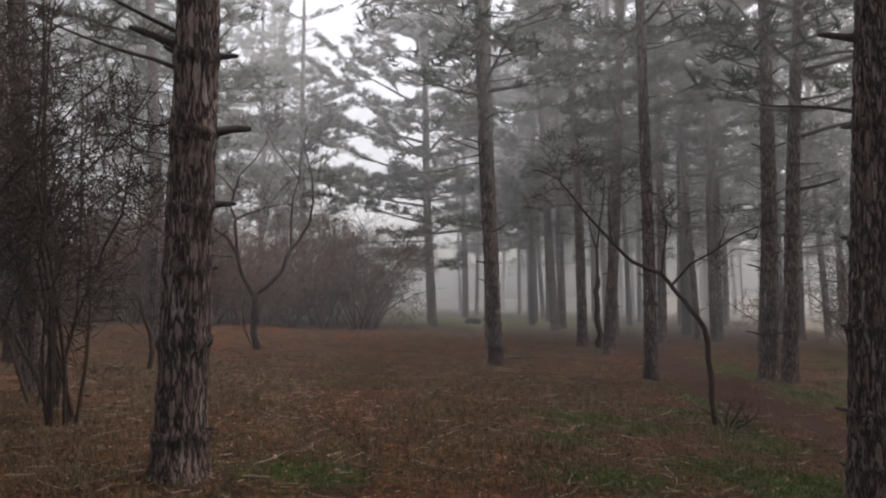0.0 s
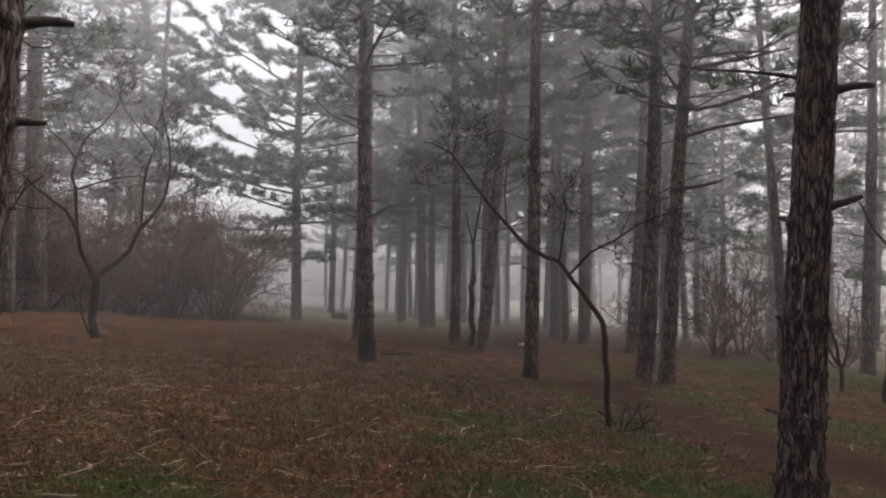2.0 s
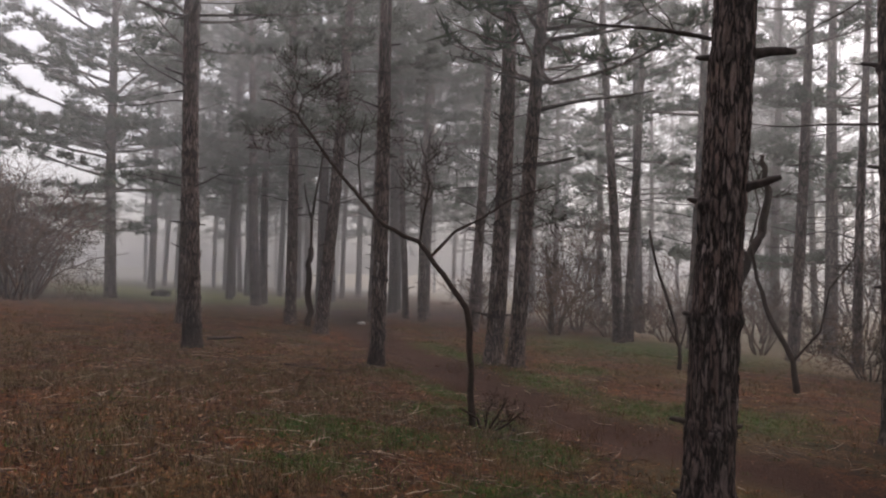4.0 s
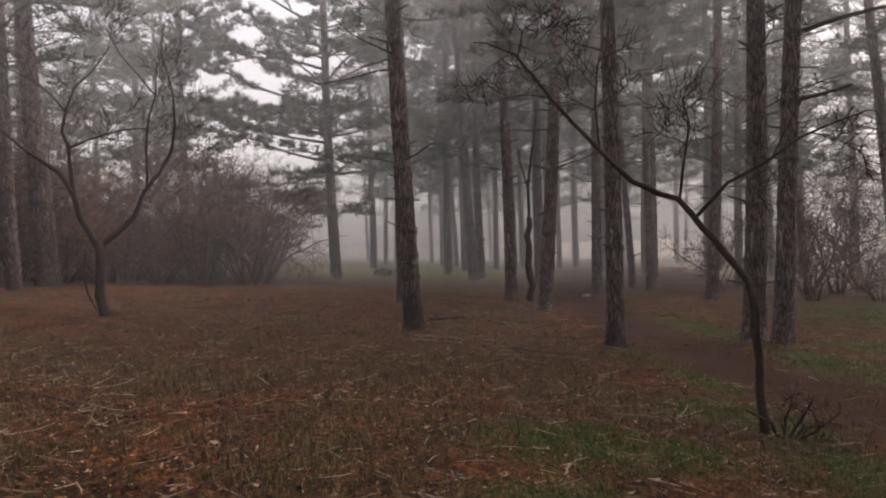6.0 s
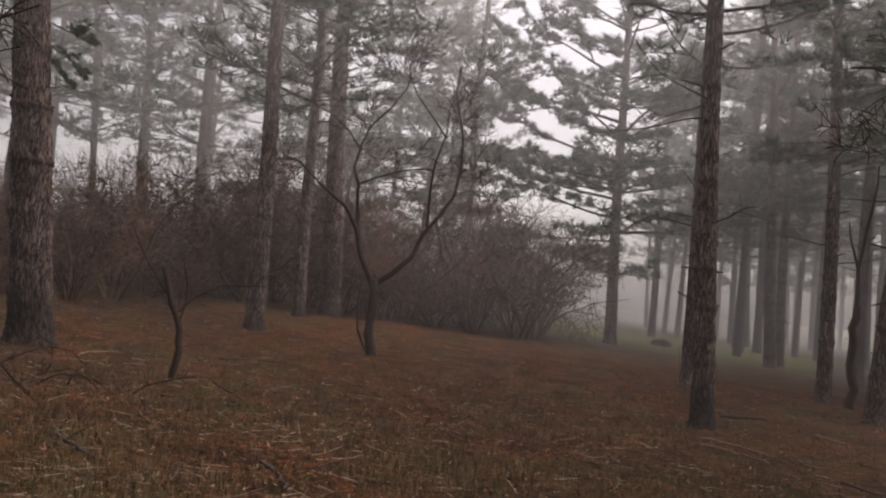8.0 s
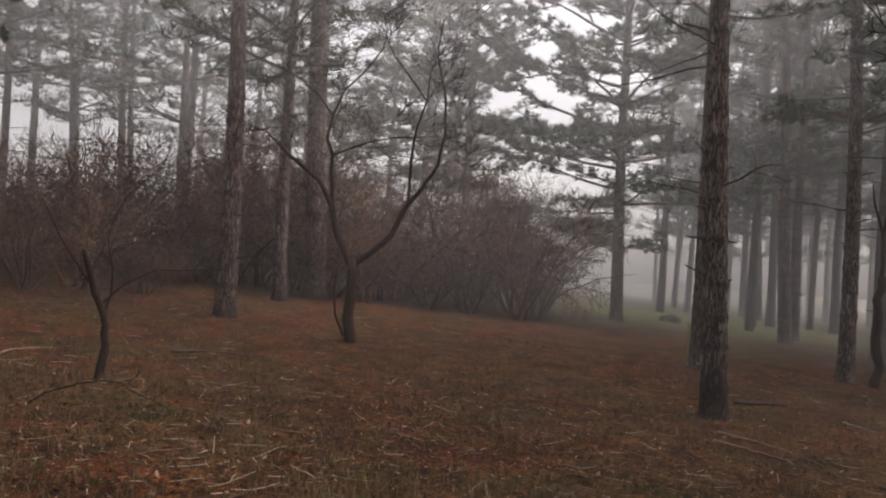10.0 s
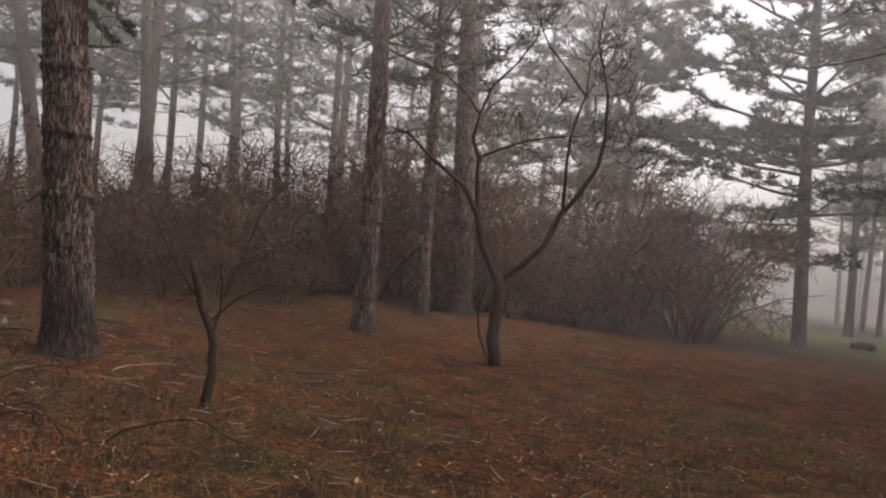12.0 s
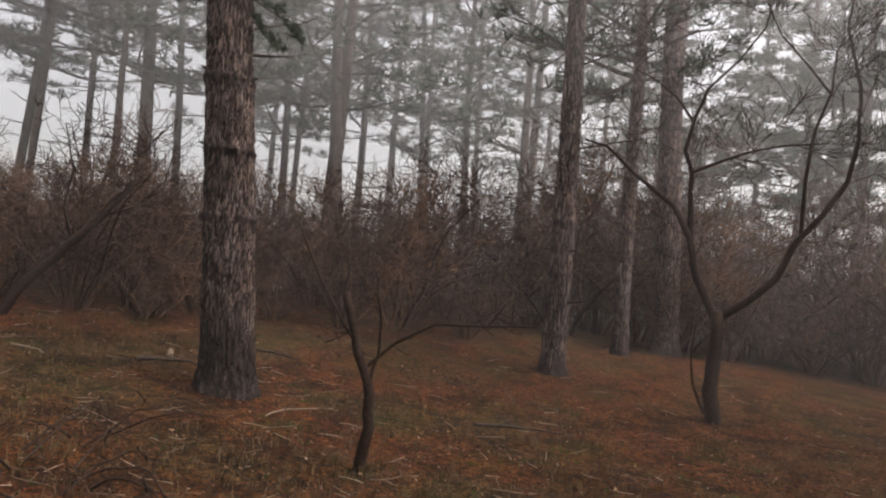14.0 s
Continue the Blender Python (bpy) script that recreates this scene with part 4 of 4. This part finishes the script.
scatter("leaf_litter", "scattered dry brown leaves and bark flakes", "leaf litter", LITTER, 110000, 1, leaf, off_trail)
scatter("bark_flakes", "larger pale and dark bark flakes and leaves", "leaf litter", LITTER, 16000, 6, big_leaf, off_trail)
scatter("fallen_needles", "fallen reddish pine needles on the ground", "pine needles", LITTER, 45000, 2, needle_pair, off_trail)
scatter("dry_grass", "tufts of dry straw-coloured grass", "grass", STRAW, 16000, 3, tussock(0.1, 6), lambda x, y: max(0.0, 0.45 + 1.1 * noise.noise((x * 0.6, y * 0.6, 2))) * off_trail(x, y))
scatter("green_grass", "short fresh green grass in patches", "grass", GREEN, 10000, 4, tussock(0.05, 8), lambda x, y: (0.02 + grassiness(x, y) ** 1.5) * off_trail(x, y))


def twig_bit(rng, v, f, p):
    a, n = rng.uniform(0, 6.28), 3
    line = wander(rng, p + Vector((0, 0, 0.012)), Vector((math.cos(a), math.sin(a), 0.03)), rng.uniform(0.06, 0.3), n, 0.18)
    r = rng.uniform(0.002, 0.005)
    tube(v, f, [Vector((q.x, q.y, max(q.z, rough_z(q.x, q.y) + r))) for q in line], [r, r, r * 0.8, r * 0.5], 4)


def stalk(rng, v, f, p):
    line = wander(rng, p - Vector((0, 0, 0.02)), Vector((rng.gauss(0, 0.2), rng.gauss(0, 0.2), 1)), rng.uniform(0.12, 0.42), 4, 0.15)
    tube(v, f, line, [0.0026, 0.0023, 0.002, 0.0017, 0.0012], 3)


scatter("twig_litter", "short broken twigs strewn over the litter", "twigs", BITS, 9000, 21, twig_bit, off_trail)
scatter("dry_stalks", "thin dead upright stalks among the litter", "stalks", STRAW, 700, 22, stalk, off_trail)


def lump(name, x, y, size, mat, label, category, rough=0.35, sink=0.3):
    """A low uneven heap or stone."""
    bm = bmesh.new()
    bmesh.ops.create_icosphere(bm, subdivisions=4, radius=1.0)
    for q in bm.verts:
        q.co *= 1 + rough * noise.noise(q.co * 1.6 + Vector((x, y, 0))) + 0.12 * noise.noise(q.co * 6)
        q.co = Vector((q.co.x * size[0], q.co.y * size[1], q.co.z * size[2]))
    me = bpy.data.meshes.new(name)
    bm.to_mesh(me)
    bm.free()
    me.materials.append(mat)
    me.polygons.foreach_set("use_smooth", [True] * len(me.polygons))
    ob = new(name, me)
    ob.location = (x, y, ground_z(x, y) + size[2] * (1 - sink) - size[2] * 0.4)
    return tagged(ob, label, category)


STONE = plain_material("pale_weathered_stone", (0.3, 0.28, 0.26), (0.5, 0.47, 0.44), 9, 0.9)
lump("brush_heap", -1.1, 38.0, (0.4, 0.3, 0.22), TWIG, "dark rotting brush heap at the glade's edge", "brush heap")
lump("wood_chip", -10.89, 13.4, (0.03, 0.045, 0.08), PALE_WOOD, "pale splinter of wood on the litter", "wood chip")
lump("stone", -17.3, 19.5, (0.16, 0.12, 0.09), STONE, "small pale stone on the bank", "stone")
lump("stone", 4.9, 25.0, (0.12, 0.09, 0.05), STONE, "low grey stone beside the trail", "stone")


def fallen_sticks():
    rng = random.Random(12)
    for i in range(260):
        d, b = rng.uniform(2.6, 12), rng.uniform(-0.8, 1.4)
        px, py = -math.sin(b) * d, rng.uniform(0.5, 7.5) + math.cos(b) * d
        a, ln = rng.uniform(0, 6.28), rng.uniform(0.15, 0.6)
        z = rough_z(px, py)
        v, f = [], []
        line = wander(rng, Vector((0, 0, 0.012)), Vector((math.cos(a), math.sin(a), 0)), ln, 6, 0.22)
        line = [Vector((p.x, p.y, rough_z(px + p.x, py + p.y) - z + 0.012 + abs(p.z - 0.012) * 0.25)) for p in line]
        r = rng.uniform(0.003, 0.0065)
        tube(v, f, line, [r * (1 - 0.6 * j / 6) for j in range(7)], 5)
        twigs(rng, v, f, line, r * 0.7, 1, ln * 0.3, 2, lift=0.0)
        ob = new("fallen_stick", mesh_from("fallen_stick", v, f, rng.choice((DEAD_WOOD, DEAD_WOOD, PALE_WOOD))))
        ob.location = (px, py, z)
        tagged(ob, "thin fallen dead stick lying on the litter", "stick", "fallen sticks")


fallen_sticks()


def fallen_branch(seed, a, b, r, mat, label, bow=0.0):
    """A longer crooked branch that lies from a to b."""
    rng = random.Random(seed)
    (ax, ay), (bx, by) = a, b
    z0 = rough_z(ax, ay)
    side = Vector((ay - by, bx - ax, 0)).normalized()
    line = []
    for j in range(11):
        u = j / 10
        q = Vector((bx - ax, by - ay, 0)) * u + side * (bow * math.sin(math.pi * u) + 0.04 * noise.noise((u * 5, seed, 0)))
        line.append(q + Vector((0, 0, rough_z(ax + q.x, ay + q.y) - z0 + r * 0.9 + 0.03 * abs(noise.noise((u * 4, seed, 3))))))
    v, f = [], []
    tube(v, f, line, [r * (1 - 0.55 * j / 10) * (1 + 0.15 * noise.noise((j, seed, 1))) for j in range(11)], 6)
    twigs(rng, v, f, line, r * 0.6, 1, math.hypot(bx - ax, by - ay) * 0.22, 3, lift=0.0, least=0.0025)
    ob = new("fallen_branch", mesh_from("fallen_branch", v, f, mat))
    ob.location = (ax, ay, z0)
    tagged(ob, label, "branch", "fallen branches")


PALE_LABEL, DARK_LABEL = "pale barkless fallen branch lying on the litter", "dark fallen branch lying on the litter"
for k, (a, b, r, bow) in enumerate((((-8.37, 13.04), (-8.46, 14.01), 0.011, 0.1), ((-0.34, 15.46), (0.35, 14.76), 0.017, 0.05), ((1.37, 17.69), (1.74, 17.21), 0.02, 0.0),
                                    ((-0.42, 14.92), (0.3, 14.16), 0.012, 0.05), ((0.3, 7.44), (0.55, 7.8), 0.01, 0.05), ((-11.44, 11.82), (-11.0, 12.0), 0.02, 0.05), ((1.0, 6.1), (0.9, 5.3), 0.007, 0.05))):
    fallen_branch(40 + k, a, b, r, PALE_WOOD, PALE_LABEL, bow)
for k, (a, b, r, bow) in enumerate((((-10.67, 12.87), (-10.45, 13.5), 0.03, 0.08), ((-11.21, 14.81), (-10.55, 15.08), 0.022, 0.05), ((0.0, 18.2), (0.75, 18.4), 0.04, 0.0), ((1.0, 13.9), (1.9, 13.2), 0.018, -0.1),
                                    ((-12.2, 11.6), (-10.9, 11.5), 0.02, 0.1), ((-3.6, 9.4), (-3.1, 8.8), 0.016, 0.05), ((-5.2, 9.2), (-4.4, 8.7), 0.02, -0.06), ((-7.6, 15.2), (-6.9, 16.1), 0.02, 0.1))):
    fallen_branch(60 + k, a, b, r, DEAD_WOOD, DARK_LABEL, bow)
